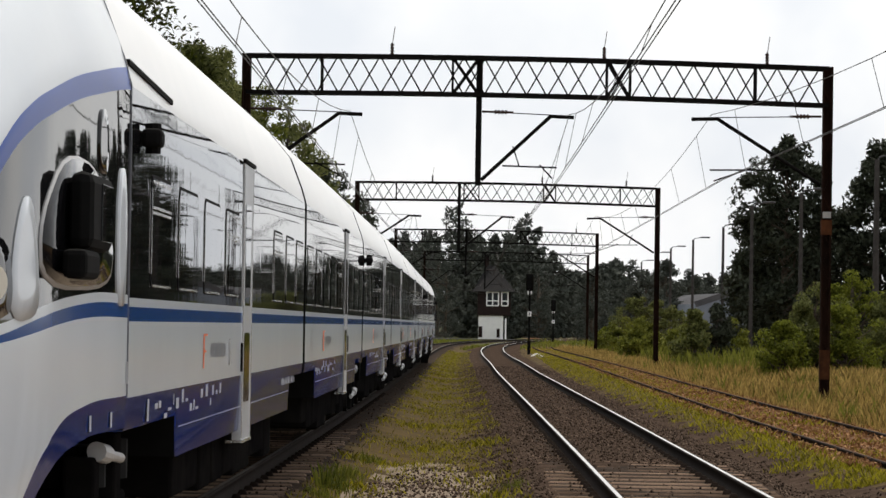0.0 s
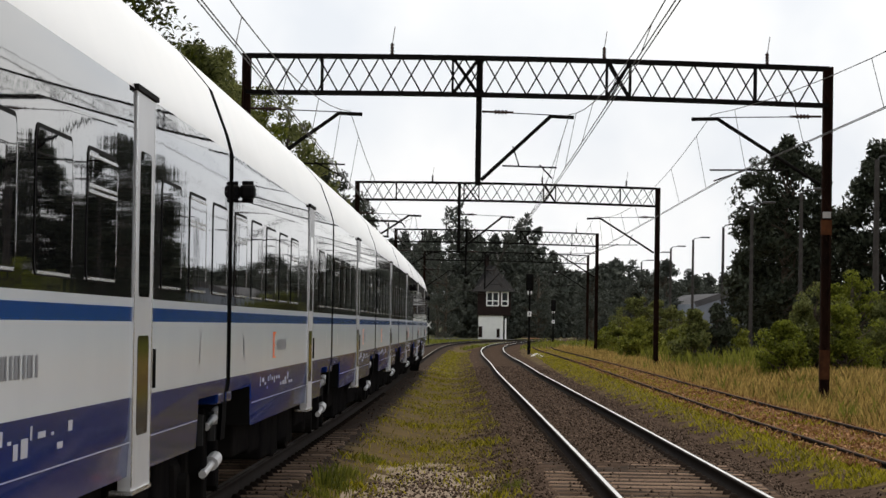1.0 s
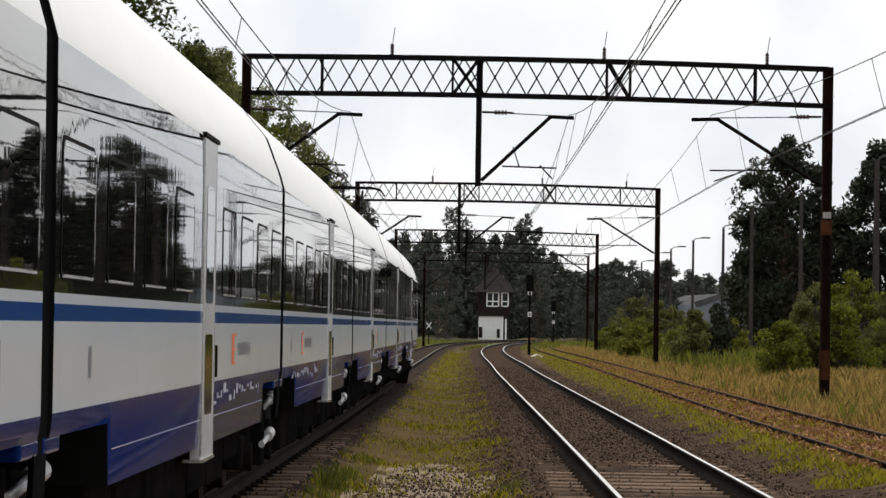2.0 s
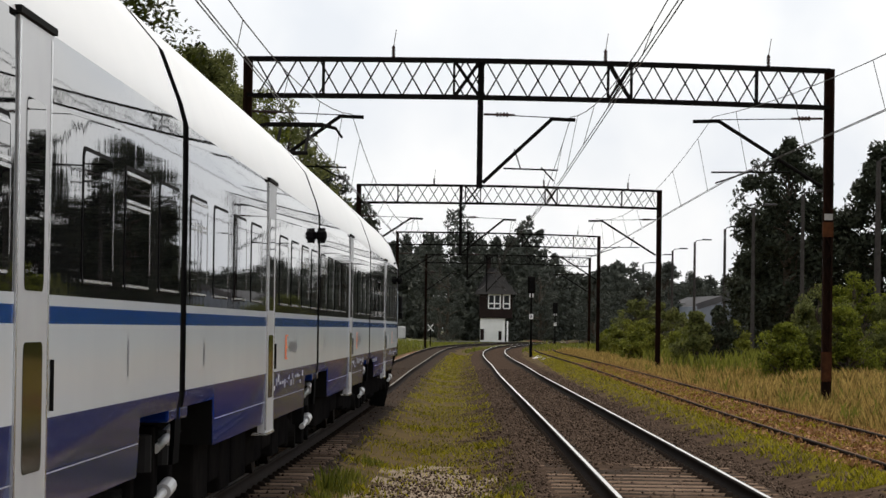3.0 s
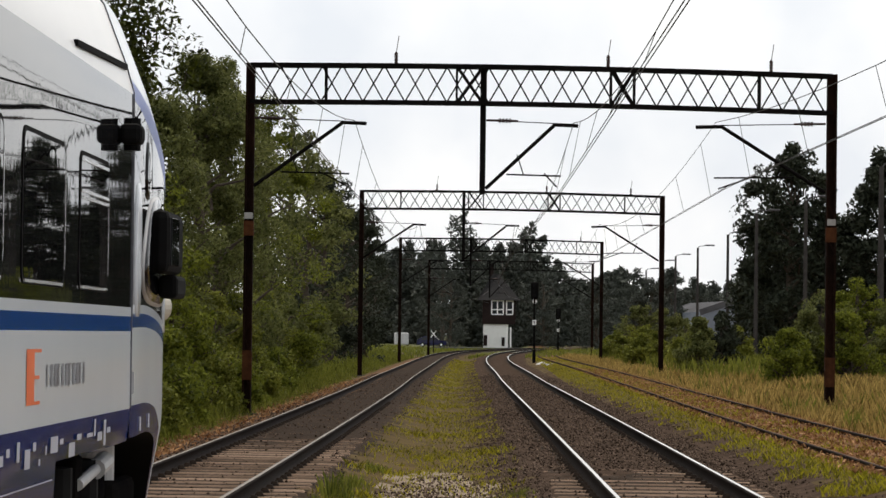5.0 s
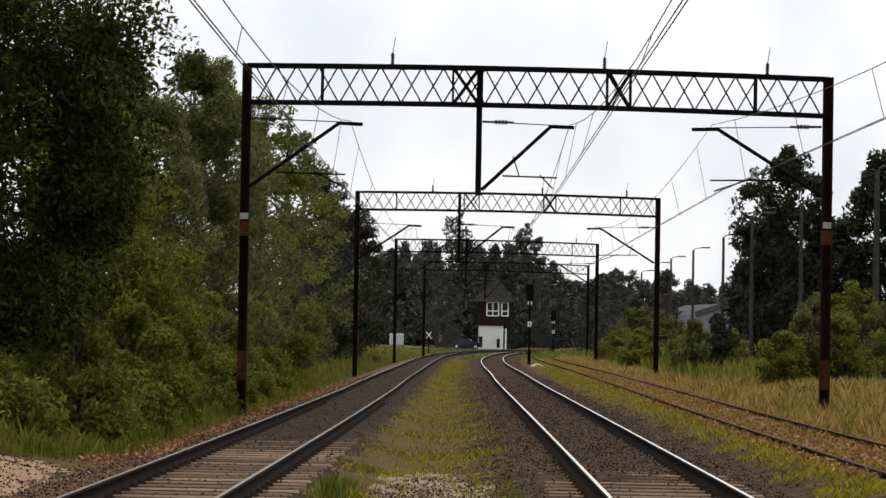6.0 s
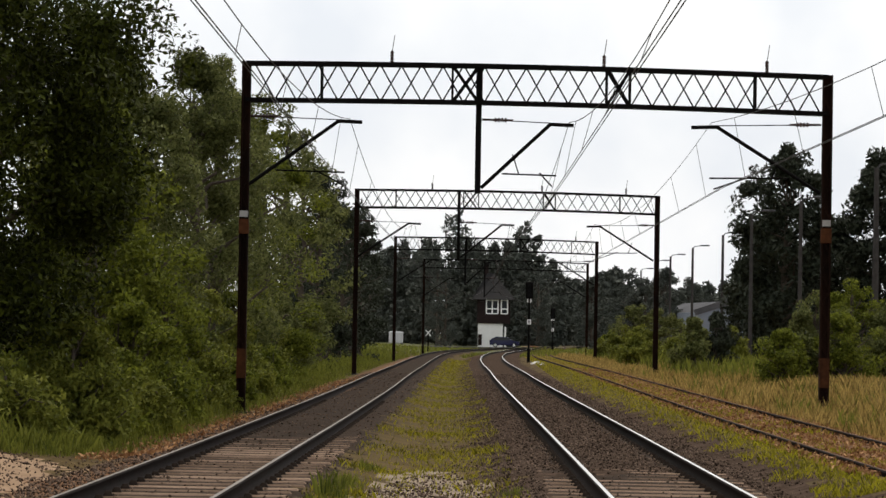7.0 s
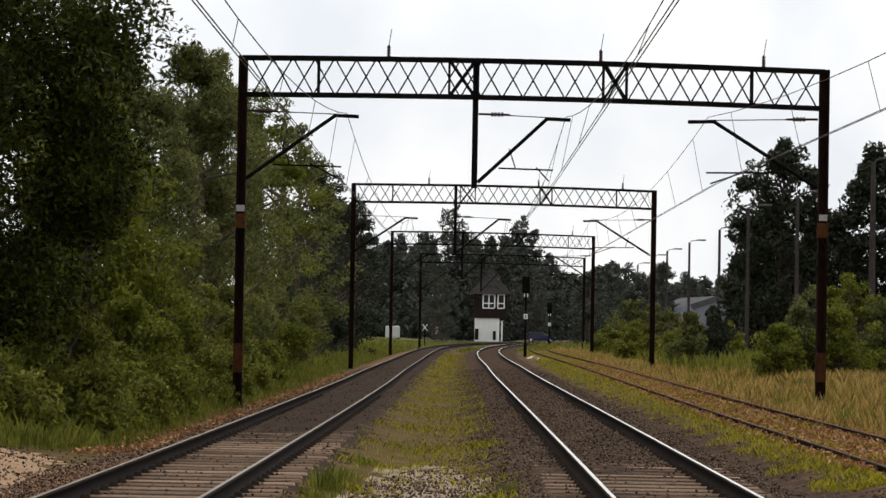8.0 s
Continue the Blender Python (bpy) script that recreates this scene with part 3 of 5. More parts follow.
def window(car, s, y0, y1, vent):
    bm = bmesh.new()
    rounded(bm, s, y0, y1, 1.835, 2.50, 0.004, 0.07)
    w = part("window", bm, M_RUBBER, car)
    bm = bmesh.new()
    rounded(bm, s, y0 + 0.025, y1 - 0.025, 1.86, 2.478, 0.006, 0.06)
    part("pane", bm, M_GLASS, w)
    bm = bmesh.new()
    x = s * (side_x(1.85) + 0.002)
    box(bm, min(x, x + s * 0.010), max(x, x + s * 0.010), y0 + 0.05, y1 - 0.08, 1.842, 1.856)
    part("sill", bm, M_ALU, w, "bright metal sill")
    bm = bmesh.new()
    x = s * (side_x(2.1) + 0.002)
    box(bm, min(x, x + s * 0.006), max(x, x + s * 0.006), y1 - 0.012, y1, 1.92, 2.42)
    part("edge_trim", bm, M_ALU, w)
    if vent:
        bm = bmesh.new()
        for z in (2.27, 2.30, 2.45):
            x = s * (side_x(z) + 0.002)
            box(bm, min(x, x + s * 0.008), max(x, x + s * 0.008), y0 + 0.03, y1 - 0.03, z, z + 0.016)
        part("vent_frame", bm, M_ALU, w, "bright frame of the tilting upper pane")


def door(car, s, y0):
    y1 = y0 + 1.03
    bm = bmesh.new()
    box(bm, min(s * 1.38, s * 1.451), max(s * 1.38, s * 1.451), y0, y1, 0.70, 2.92)
    d = part("door", bm, M_DOOR, car, "pale grey sliding door")
    bm = bmesh.new()
    rounded(bm, s, y0 + 0.24, y1 - 0.2, 1.78, 2.60, 0.0, 0.05, flat=1.454)
    part("upper_pane", bm, M_GLASS, d)
    bm = bmesh.new()
    rounded(bm, s, y0 + 0.24, y1 - 0.2, 1.0, 1.56, 0.0, 0.05, flat=1.454)
    part("lower_pane", bm, M_GREEN, d, "greenish tinted lower pane")
    for ya in (y0, y1 - 0.05):
        bm = bmesh.new()
        box(bm, min(s * 1.44, s * 1.4535), max(s * 1.44, s * 1.4535), ya, ya + 0.05, 0.72, 2.9)
        part("frame_post", bm, M_ALU, d)
    bm = bmesh.new()
    box(bm, min(s * 1.33, s * 1.46), max(s * 1.33, s * 1.46), y0, y1, 0.675, 0.70)
    part("step", bm, M_ALU, d, "bright metal step edge")
    bm = bmesh.new()
    box(bm, min(s * 1.42, s * 1.465), max(s * 1.42, s * 1.465), y0 - 0.06, y1 + 0.06, 2.925, 2.955)
    part("rain_strip", bm, M_RUBBER, d)
    bm = bmesh.new()
    tube(bm, (s * 1.457, y1 + 0.10, 1.25), (s * 1.457, y1 + 0.10, 1.48), 0.010)
    part("grab_handle", bm, M_RUBBER, d)


def plates(car, s, name, spots, material, off=0.003, label=""):
    """Small flat markings on the side: (y0, y1, z0, z1)."""
    bm = bmesh.new()
    for y0, y1, z0, z1 in spots:
        a, b = side_x(z0) + off, side_x(z1) + off
        v = [bm.verts.new(p) for p in ((s * a, y0, z0), (s * a, y1, z0), (s * b, y1, z1), (s * b, y0, z1))]
        bm.faces.new(v if s > 0 else v[::-1])
    part(name, bm, material, car, label)


def markings(car, s, y, rng):
    """The orange mark and grey words, and rows of small pale notices on the blue skirt."""
    d = 1 if s > 0 else -1
    plates(car, s, "orange_mark", [(y, y + 0.24, 1.32, 1.56), (y + 0.24, y + 0.46, 1.545, 1.56), (y + 0.24, y + 0.4, 1.43, 1.445), (y + 0.24, y + 0.42, 1.32, 1.335)] if d > 0 else [(y - 0.10, y, 1.32, 1.56), (y - 0.36, y - 0.1, 1.545, 1.56), (y - 0.26, y - 0.1, 1.43, 1.445)], M_ORANGE, 0.003, "orange angular mark")
    for k in range(11):
        a = y + d * (0.62 + 0.13 * k) - (0 if d > 0 else 0.05)
        plates(car, s, "grey_mark", [(a, a + 0.05 + 0.03 * (k % 3), 1.39, 1.49)], M_INK, 0.003, "grey bar of lettering")
    spots = []
    p = y - 1.6
    while p < y + 3.2:
        wd = rng.uniform(0.04, 0.26)
        z = rng.choice((1.05, 1.09, 1.12))
        spots.append((p, p + wd, z, z + rng.uniform(0.015, 0.085)))
        p += wd + rng.uniform(0.04, 0.22)
    for spot in spots:
        plates(car, s, "notice", [spot], M_LIGHTINK, 0.003, "small pale notice")


def skirt_trim(car, y0, y1):
    for s in (-1, 1):
        plates(car, s, "thin_line", [(y0, y1, 0.968, 0.974)], M_LIGHTINK, 0.003)


def bogie(car, y):
    b = new("bogie")
    b.parent = car
    b.location = (0, y, 0)
    for s in (-1, 1):
        bm = bmesh.new()
        box(bm, min(s * 0.95, s * 1.12), max(s * 0.95, s * 1.12), -1.75, 1.75, 0.42, 0.62, 0.03)
        box(bm, min(s * 0.9, s * 1.18), max(s * 0.9, s * 1.18), -0.45, 0.45, 0.3, 0.7, 0.04)
        for yy in (-1.3, 1.3):
            box(bm, min(s * 1.0, s * 1.2), max(s * 1.0, s * 1.2), yy - 0.2, yy + 0.2, 0.3, 0.62, 0.04)
        part("bogie_frame", bm, M_UNDER, b)
        for yy in (-1.3, 1.3):
            bm = bmesh.new()
            tube(bm, (s * 0.68, yy, 0.42), (s * 0.81, yy, 0.42), 0.42, n=24)
            tube(bm, (s * 0.66, yy, 0.42), (s * 0.69, yy, 0.42), 0.45, n=24)
            part("wheel", bm, M_RAIL, b)
            bm = bmesh.new()
            tube(bm, (s * 1.16, yy, 0.42), (s * 1.27, yy, 0.42), 0.13, n=16)
            part("axle_box", bm, M_UNDER, b)
        for yy in (-0.55, 0.55):
            bm = bmesh.new()
            tube(bm, (s * 1.08, yy, 0.72), (s * 1.08, yy, 0.95), 0.23, n=18)
            part("air_spring", bm, M_RUBBER, b)
        for q, yy in enumerate((-0.62, 0.12)):
            bm = bmesh.new()
            box(bm, min(s * 1.1, s * 1.42), max(s * 1.1, s * 1.42), yy, yy + 0.55, 1.03, 1.12, 0.02)
            part("damper_bracket", bm, M_BLUE, b, "blue bracket above the bogie")
        for z, yy in ((0.90, 0.5), (0.55, 0.3)):
            bm = bmesh.new()
            tube(bm, (s * 1.3, yy - 0.75, z - 0.05), (s * 1.3, yy, z), 0.03, n=12)
            tube(bm, (s * 1.3, yy, z), (s * 1.3, yy + 0.4, z + 0.03), 0.055, n=12)
            part("damper", bm, M_GREYW, b, "pale cylindrical damper")
        for ya, yb, za, zb in ((-0.3, -0.05, 0.3, 1.0), (0.75, 0.95, 0.35, 0.9)):
            bm = bmesh.new()
            box(bm, min(s * 1.12, s * 1.3), max(s * 1.12, s * 1.3), ya, yb, za, zb, 0.02)
            part("bolster", bm, M_UNDER, b)
    return b


def underfloor(car, y0, y1, rng):
    y = y0
    while y < y1 - 0.6:
        w = rng.uniform(0.7, 1.9)
        e = min(y + w, y1)
        zb = rng.uniform(0.3, 0.5)
        for s in (-1, 1):
            bm = bmesh.new()
            box(bm, min(s * 0.55, s * 1.28), max(s * 0.55, s * 1.28), y, e, zb, 0.8, 0.03)
            part("equipment_box", bm, M_UNDER, car)
        y = e + rng.uniform(0.08, 0.35)


def roof_seams(car, ys):
    for y in ys:
        bm = bmesh.new()
        loop = [(x + 0.004, z + 0.003) for x, z, _ in SECTION[2:]]
        loop = loop + [(-x, z) for x, z in loop[-2::-1]]
        for (xa, za), (xb, zb) in zip(loop[:-1], loop[1:]):
            bar(bm, (xa, y, za), (xb, y, zb), 0.008, 0.006)
        part("panel_seam", bm, M_INK, car)


def gangway(car, y):
    """Dark bellows in the gap to the next car."""
    bm = bmesh.new()
    loop = [(x * 0.985, z - 0.03) for x, z, _ in SECTION]
    loop = loop + [(-x, z) for x, z in loop[-2::-1]]
    rings = []
    for k in range(7):
        q = 1.0 if k % 2 == 0 else 0.975
        rings.append([bm.verts.new((x * q, y - 0.2 + 0.4 * k / 6, 0.8 + (z - 0.8) * (q + 0.005))) for x, z in loop])
    for a, b in zip(rings[:-1], rings[1:]):
        for i in range(len(loop) - 1):
            bm.faces.new((a[i], a[i + 1], b[i + 1], b[i]))
    part("gangway_bellows", bm, M_RUBBER, car, "black rubber bellows")


def camera_box(car, y):
    for s in (-1, 1):
        bm = bmesh.new()
        x = side_x(2.68)
        box(bm, min(s * x, s * (x + 0.12)), max(s * x, s * (x + 0.12)), y - 0.1, y + 0.1, 2.62, 2.73, 0.03)
        tube(bm, (s * (x + 0.06), y, 2.59), (s * (x + 0.06), y, 2.76), 0.045)
        part("side_camera", bm, M_RUBBER, car, "black camera housing")


CAR_LABEL = "glossy white, blue and black intercity train car, moving"


def middle_car(door_y, rng, cam_y):
    car = empty("train_car", pose(0, 0, 0), CAR_LABEL, "train car", "cars of the train")
    shell([(0.2, 1, 1, 0.25), (2.5, 1, 1, 0.25), (2.56, 1, 1, 1), (8, 1, 1, 1), (CAR - 2.56, 1, 1, 1), (CAR - 2.5, 1, 1, 0.25), (CAR - 0.2, 1, 1, 0.25)], car)
    ys = [0.38 + 1.84 * k for k in range(9)]
    for s in (-1, 1):
        door(car, s, door_y)
        for i, y in enumerate(ys):
            if y + 1.28 > CAR - 0.3 or (y < door_y + 1.2 and y + 1.28 > door_y - 0.15):
                continue
            window(car, s, y, y + 1.26, i in (0, 4, 7))
        y = door_y + (1.5 if door_y < 9 else -7.0)
        markings(car, s, y + 1.2, rng)
        plates(car, s, "vent_grille", [(door_y + 4.3, door_y + 4.36, 1.36, 1.56), (1.5, 1.62, 1.36, 1.52)], M_INK)
    skirt_trim(car, 2.6, CAR - 2.6)
    underfloor(car, 2.8, CAR - 2.8, rng)
    bogie(car, CAR)
    gangway(car, CAR)
    if cam_y:
        camera_box(car, cam_y)
    return car


# the cab: distance along the car and value of each line that runs over it
NOSE_WIDTH = [(17.4, 1.0), (17.8, 0.996), (18.5, 0.98), (19.5, 0.952), (20.2, 0.925), (20.8, 0.885), (21.3, 0.83), (21.8, 0.75), (22.2, 0.63), (22.5, 0.45), (22.65, 0.2)]
NOSE_TOP = [(17.4, 4.14), (18.3, 4.11), (19.1, 3.97), (19.6, 3.82), (20.2, 3.55), (20.8, 3.15), (21.3, 2.72), (21.8, 2.3), (22.2, 2.0), (22.5, 1.75), (22.65, 1.6)]
NOSE_ARC = [(17.4, 3.03), (17.85, 2.995), (18.5, 2.93), (19.35, 2.83), (19.8, 2.755), (20.4, 2.63), (20.7, 2.53), (20.95, 2.40), (21.3, 2.17), (21.8, 1.86), (22.2, 1.72), (22.65, 1.56)]
NOSE_STRIPE = [(17.4, 1.66), (18.6, 1.66), (19.2, 1.645), (19.7, 1.62), (20.4, 1.57), (20.9, 1.535), (21.5, 1.50), (22.65, 1.44)]
NOSE_STRIPE_TOP = [(17.4, 1.735), (18.6, 1.735), (19.2, 1.715), (19.7, 1.688), (20.4, 1.625), (20.9, 1.57), (21.5, 1.52), (22.65, 1.45)]
NOSE_SKIRT = [(17.4, 1.235), (18.95, 1.21), (19.5, 1.16), (19.85, 1.07), (20.1, 0.94), (20.25, 0.78), (20.36, 0.6), (20.42, 0.4), (20.45, 0.31), (22.65, 0.31)]
NOSE_FOOT = [(17.4, 1.06), (19.1, 1.03), (19.5, 0.985), (19.8, 0.89), (20.0, 0.75), (20.12, 0.58), (20.22, 0.4), (20.26, 0.3), (22.65, 0.3)]


def run(line, y):
    """The value of a line at y, eased between its points."""
    return float(along(line, y))


def nose_x(y, z):
    tuck = 1 - 0.125 * max(0.0, 1.05 - z) * min(1.0, max(0.0, (y - 18.5) / 1.5))
    return side_x(min(z, 3.02)) * run(NOSE_WIDTH, y) * tuck


def nose_shell(car):
    """The cab's body, lofted between the lines that part its colours."""
    ys = sorted(set([17.41] + [17.6 + 0.2 * k for k in range(12)] + [19.9 + 0.05 * k for k in range(14)] + [20.6 + 0.15 * k for k in range(13)] + [22.55, 22.65]))
    V, F, I, rows = [], [], [], []
    for y in ys:
        arc = run(NOSE_ARC, y)
        foot, skirt = run(NOSE_FOOT, y), run(NOSE_SKIRT, y)
        lo, hi = run(NOSE_STRIPE, y), run(NOSE_STRIPE_TOP, y)
        cuts = [(foot, 3, 2), (max(skirt, foot + 0.004), 0, 4), (lo, 2, 1), (hi, 0, 1), (min(hi + 0.05, arc - 0.13), 1, 6), (arc - 0.12, 7, 2), (arc, 0, 0)]
        line, mats = [], []
        for (z0, m, n), (z1, _, _) in zip(cuts[:-1], cuts[1:]):
            for k in range(n):
                z = z0 + (z1 - z0) * k / n
                line.append((nose_x(y, z), z))
                mats.append(m)
        xa, top = nose_x(y, arc), max(run(NOSE_TOP, y), arc + 0.03)
        for u, v in ((1, 0), (0.971, 0.124), (0.881, 0.405), (0.728, 0.62), (0.555, 0.80), (0.312, 0.95), (0, 1)):
            line.append((xa * u, arc + (top - arc) * v))
            mats.append(0)
        full = line + [(-x, z) for x, z in line[-2::-1]]
        kinds = mats[:-1] + mats[:-1][::-1]
        rows.append(len(V))
        V += [(x, y, z) for x, z in full]
    k = len(full)
    for a, b in zip(rows[:-1], rows[1:]):
        for q in range(k - 1):
            F.append((a + q, b + q, b + q + 1, a + q + 1))
            I.append(kinds[q])
        F.append((a + k - 1, b + k - 1, b, a))
        I.append(6)
    V.append((0, 22.68, 1.0))
    for q in range(k):
        F.append((rows[-1] + (q + 1) % k, rows[-1] + q, len(V) - 1))
        I.append(0)
    me = bpy.data.meshes.new("cab_shell")
    me.from_pydata(V, [], F)
    for m in SKINS + [M_ARC]:
        me.materials.append(m)
    me.polygons.foreach_set("material_index", I)
    me.shade_smooth()
    me.set_sharp_from_angle(angle=radians(40))
    ob = new("cab_shell", me)
    ob.parent = car
    ob["label"] = "rounded white cab with a blue arc over dark glazing"


def nose_panel(s, outline, off, thick=0.03):
    """A panel on the cab's side inside an outline of (y, z) points, rounded by halving its corners."""
    pts = [Vector(p) for p in outline]
    for _ in range(2):
        pts = [q for a, b in zip(pts, pts[1:] + pts[:1]) for q in (a.lerp(b, 0.22), a.lerp(b, 0.78))]
    mid = sum(pts, Vector((0, 0))) / len(pts)
    bm = bmesh.new()
    rings = []
    for u, o in ((1.0, off - thick), (1.0, off), (0.66, off), (0.33, off)):
        rings.append([bm.verts.new((s * (nose_x(p.x, p.y) + o), p.x, p.y)) for p in (mid + (q - mid) * u for q in pts)])
    c = bm.verts.new((s * (nose_x(mid.x, mid.y) + off), mid.x, mid.y))
    n = len(pts)
    for a, b in zip(rings[:-1], rings[1:]):
        for i in range(n):
            bm.faces.new((a[i], a[(i + 1) % n], b[(i + 1) % n], b[i]))
    for i in range(n):
        bm.faces.new((rings[-1][i], rings[-1][(i + 1) % n], c))
    bmesh.ops.recalc_face_normals(bm, faces=bm.faces)
    return bm


def end_car(rng):
    """The car with the driver's cab; it points along +y."""
    car = empty("train_car", pose(0, 0, 0), "white end car with blue trim, dark cab glazing and mirrors, moving", "train car", "cars of the train")
    shell([(0.2, 1, 1, 0.25), (2.5, 1, 1, 0.25), (2.56, 1, 1, 1), (10, 1, 1, 1), (14.4, 1, 1, 1), (14.45, 1, 1, 0.4), (17.4, 1, 1, 0.4)], car)
    nose_shell(car)
    for s in (-1, 1):
        door(car, s, 8.0)
        for k, (y0, y1) in enumerate(((0.5, 1.7), (2.15, 3.4), (4.05, 5.25), (9.5, 10.8), (11.35, 12.65), (13.2, 14.55), (15.1, 16.25))):
            window(car, s, y0, y1, k in (0, 2, 3, 6))
        markings(car, s, 12.6 if s < 0 else 13.4, rng)
        for k in range(13):
            y = 1.7 + 0.17 * k
            plates(car, s, "number_bar", [(y, y + 0.07 + 0.03 * (k % 3), 1.045, 1.10 + 0.015 * (k % 2))], M_LIGHTINK, 0.003, "pale bar of lettering")
        # cab side window in its pale frame, with the folded mirror before it
        w = part("cab_window", nose_panel(s, [(20.18, 1.78), (18.22, 1.80), (18.05, 2.02), (18.62, 2.42), (19.62, 2.46), (20.22, 2.12)], 0.008), M_GREYW, car, "dark cab side window in a bright frame", True)
        part("pane", nose_panel(s, [(20.14, 1.80), (18.26, 1.82), (18.09, 2.02), (18.64, 2.405), (19.60, 2.445), (20.19, 2.12)], 0.013), M_GLASS, w, "", True)
        part("narrow_window", nose_panel(s, [(18.62, 2.40), (18.28, 2.40), (18.34, 2.74), (18.62, 2.72)], 0.008), M_GLASS, car, "", True)
        part("pillar", nose_panel(s, [(17.88, 1.72), (17.58, 1.72), (17.56, 2.2), (17.66, 2.46), (17.84, 2.46), (17.92, 2.2)], 0.010), M_WHITE, car, "white rounded pillar beside the cab window", True)
        part("pillar", nose_panel(s, [(20.75, 1.62), (20.2, 1.66), (20.26, 1.95), (20.4, 2.2), (20.56, 2.2), (20.72, 1.95)], 0.010), M_WHITE, car, "white rounded pillar beside the windscreen", True)
        bm = bmesh.new()
        x0, x1 = nose_x(19.3, 2.1) + 0.01, nose_x(19.3, 2.1) + 0.13
        box(bm, min(s * x0, s * x1), max(s * x0, s * x1), 18.75, 19.65, 1.98, 2.36, 0.055)
        box(bm, min(s * x0, s * x1), max(s * x0, s * x1), 19.3, 19.85, 1.84, 1.98, 0.03)
        m = part("wing_mirror", bm, M_RUBBER, car, "black folding mirror")
        bm = bmesh.new()
        box(bm, min(s * x1, s * (x1 + 0.006)), max(s * x1, s * (x1 + 0.006)), 18.85, 19.3, 2.03, 2.31, 0.002)
        part("mirror_glass", bm, M_GLASS, m)
        for yy, za, zb in ((17.46, 1.3, 1.42), (10.35, 1.32, 1.52)):
            bm = bmesh.new()
            bar(bm, (s * 1.455, yy, za), (s * 1.455, yy, zb), 0.015)
            part("handrail", bm, M_GREYW, car)
        h = part("headlight", nose_panel(s, [(21.6, 1.62), (20.78, 1.64), (20.72, 1.78), (20.82, 2.0), (21.3, 2.02)], 0.008), M_GLASS, car, "dark headlight cover", True)
        bm = bmesh.new()
        xh = nose_x(21.05, 1.8)
        tube(bm, (s * (xh - 0.03), 21.05, 1.8), (s * (xh + 0.016), 21.09, 1.8), 0.085, n=18)
        part("lamp_lens", bm, M_LENS, h, "clear round lamp lens")
        # drain strip over the cab door and the pale plate on the skirt
        bm = bmesh.new()
        bar(bm, (s * 1.425, 15.0, 3.0), (s * 1.405, 17.3, 3.07), 0.03, 0.03)
        part("rain_strip", bm, M_RUBBER, car)
        plates(car, s, "pale_plate", [(16.2, 16.3, 1.06, 1.19)], M_LIGHTINK, 0.004)
        for yy in (18.0, 18.7):
            bm = bmesh.new()
            xx = nose_x(yy, 1.1) + 0.003
            box(bm, min(s * xx, s * (xx + 0.003)), max(s * xx, s * (xx + 0.003)), yy, yy + 0.07, 1.08, 1.16)
            part("small_plate", bm, M_LIGHTINK, car)
    skirt_trim(car, 2.6, 14.3)
    underfloor(car, 2.8, 13.0, rng)
    bogie(car, 16.6)
    bm = bmesh.new()
    box(bm, -1.2, 1.2, 18.9, 20.0, 0.35, 0.75, 0.05)
    part("snow_plough", bm, M_UNDER, car)
    for s in (-1, 1):
        bm = bmesh.new()
        tube(bm, (s * 1.05, 19.2, 0.35), (s * 1.05, 19.2, 1.0), 0.11, n=16)
        part("sand_pipe", bm, M_GREYW, car, "pale grey sanding pipe")
    camera_box(car, 16.8)
    roof_seams(car, (17.41,))
    return car


def pantograph(car, y):
    p = new("pantograph")
    p.parent = car
    p.location = (0, y, 4.1)
    bm = bmesh.new()
    for s in (-0.45, 0.45):
        bar(bm, (s, -0.8, 0.05), (s, 0.8, 0.05), 0.07)
        tube(bm, (s, -0.7, 0.0), (s, -0.7, -0.2), 0.06)
        tube(bm, (s, 0.7, 0.0), (s, 0.7, -0.2), 0.06)
    bar(bm, (-0.5, -0.75, 0.06), (0.5, -0.75, 0.06), 0.07)
    bar(bm, (-0.5, 0.75, 0.06), (0.5, 0.75, 0.06), 0.07)
    part("pantograph_base", bm, M_UNDER, p)
    bm = bmesh.new()
    tube(bm, (0, 0.7, 0.1), (0, -0.9, 0.5), 0.05)
    tube(bm, (-0.25, -0.9, 0.5), (-0.25, 0.35, 0.98), 0.028)
    tube(bm, (0.25, -0.9, 0.5), (0.25, 0.35, 0.98), 0.028)
    tube(bm, (-0.3, -0.9, 0.5), (0.3, -0.9, 0.5), 0.035)
    part("pantograph_arm", bm, M_GANTRY, p)
    bm = bmesh.new()
    for yy in (0.15, 0.55):
        tube(bm, (-0.5, yy, 1.06), (0.5, yy, 1.06), 0.03)
        for s in (-1, 1):
            tube(bm, (s * 0.5, yy, 1.06), (s * 0.72, yy, 1.0), 0.022)
            tube(bm, (s * 0.72, yy, 1.0), (s * 0.82, yy, 0.85), 0.02)
    for s in (-0.5, 0.5):
        tube(bm, (s, 0.15, 1.03), (s, 0.55, 1.03), 0.02)
    part("collector_head", bm, M_GANTRY, p)


rng = random.Random(11)
cars = [end_car(rng)]
for k, dy in enumerate((9.9, 10.95, 7.9, 9.2, 7.9, 8.5)):
    cars.append(middle_car(dy, rng, (0, 0.9, 0, 0, CAR - 0.7, 0)[k]))
cars.append(copy_thing(cars[0], pose(0, 0, 0)))
pantograph(cars[7], 2.2)


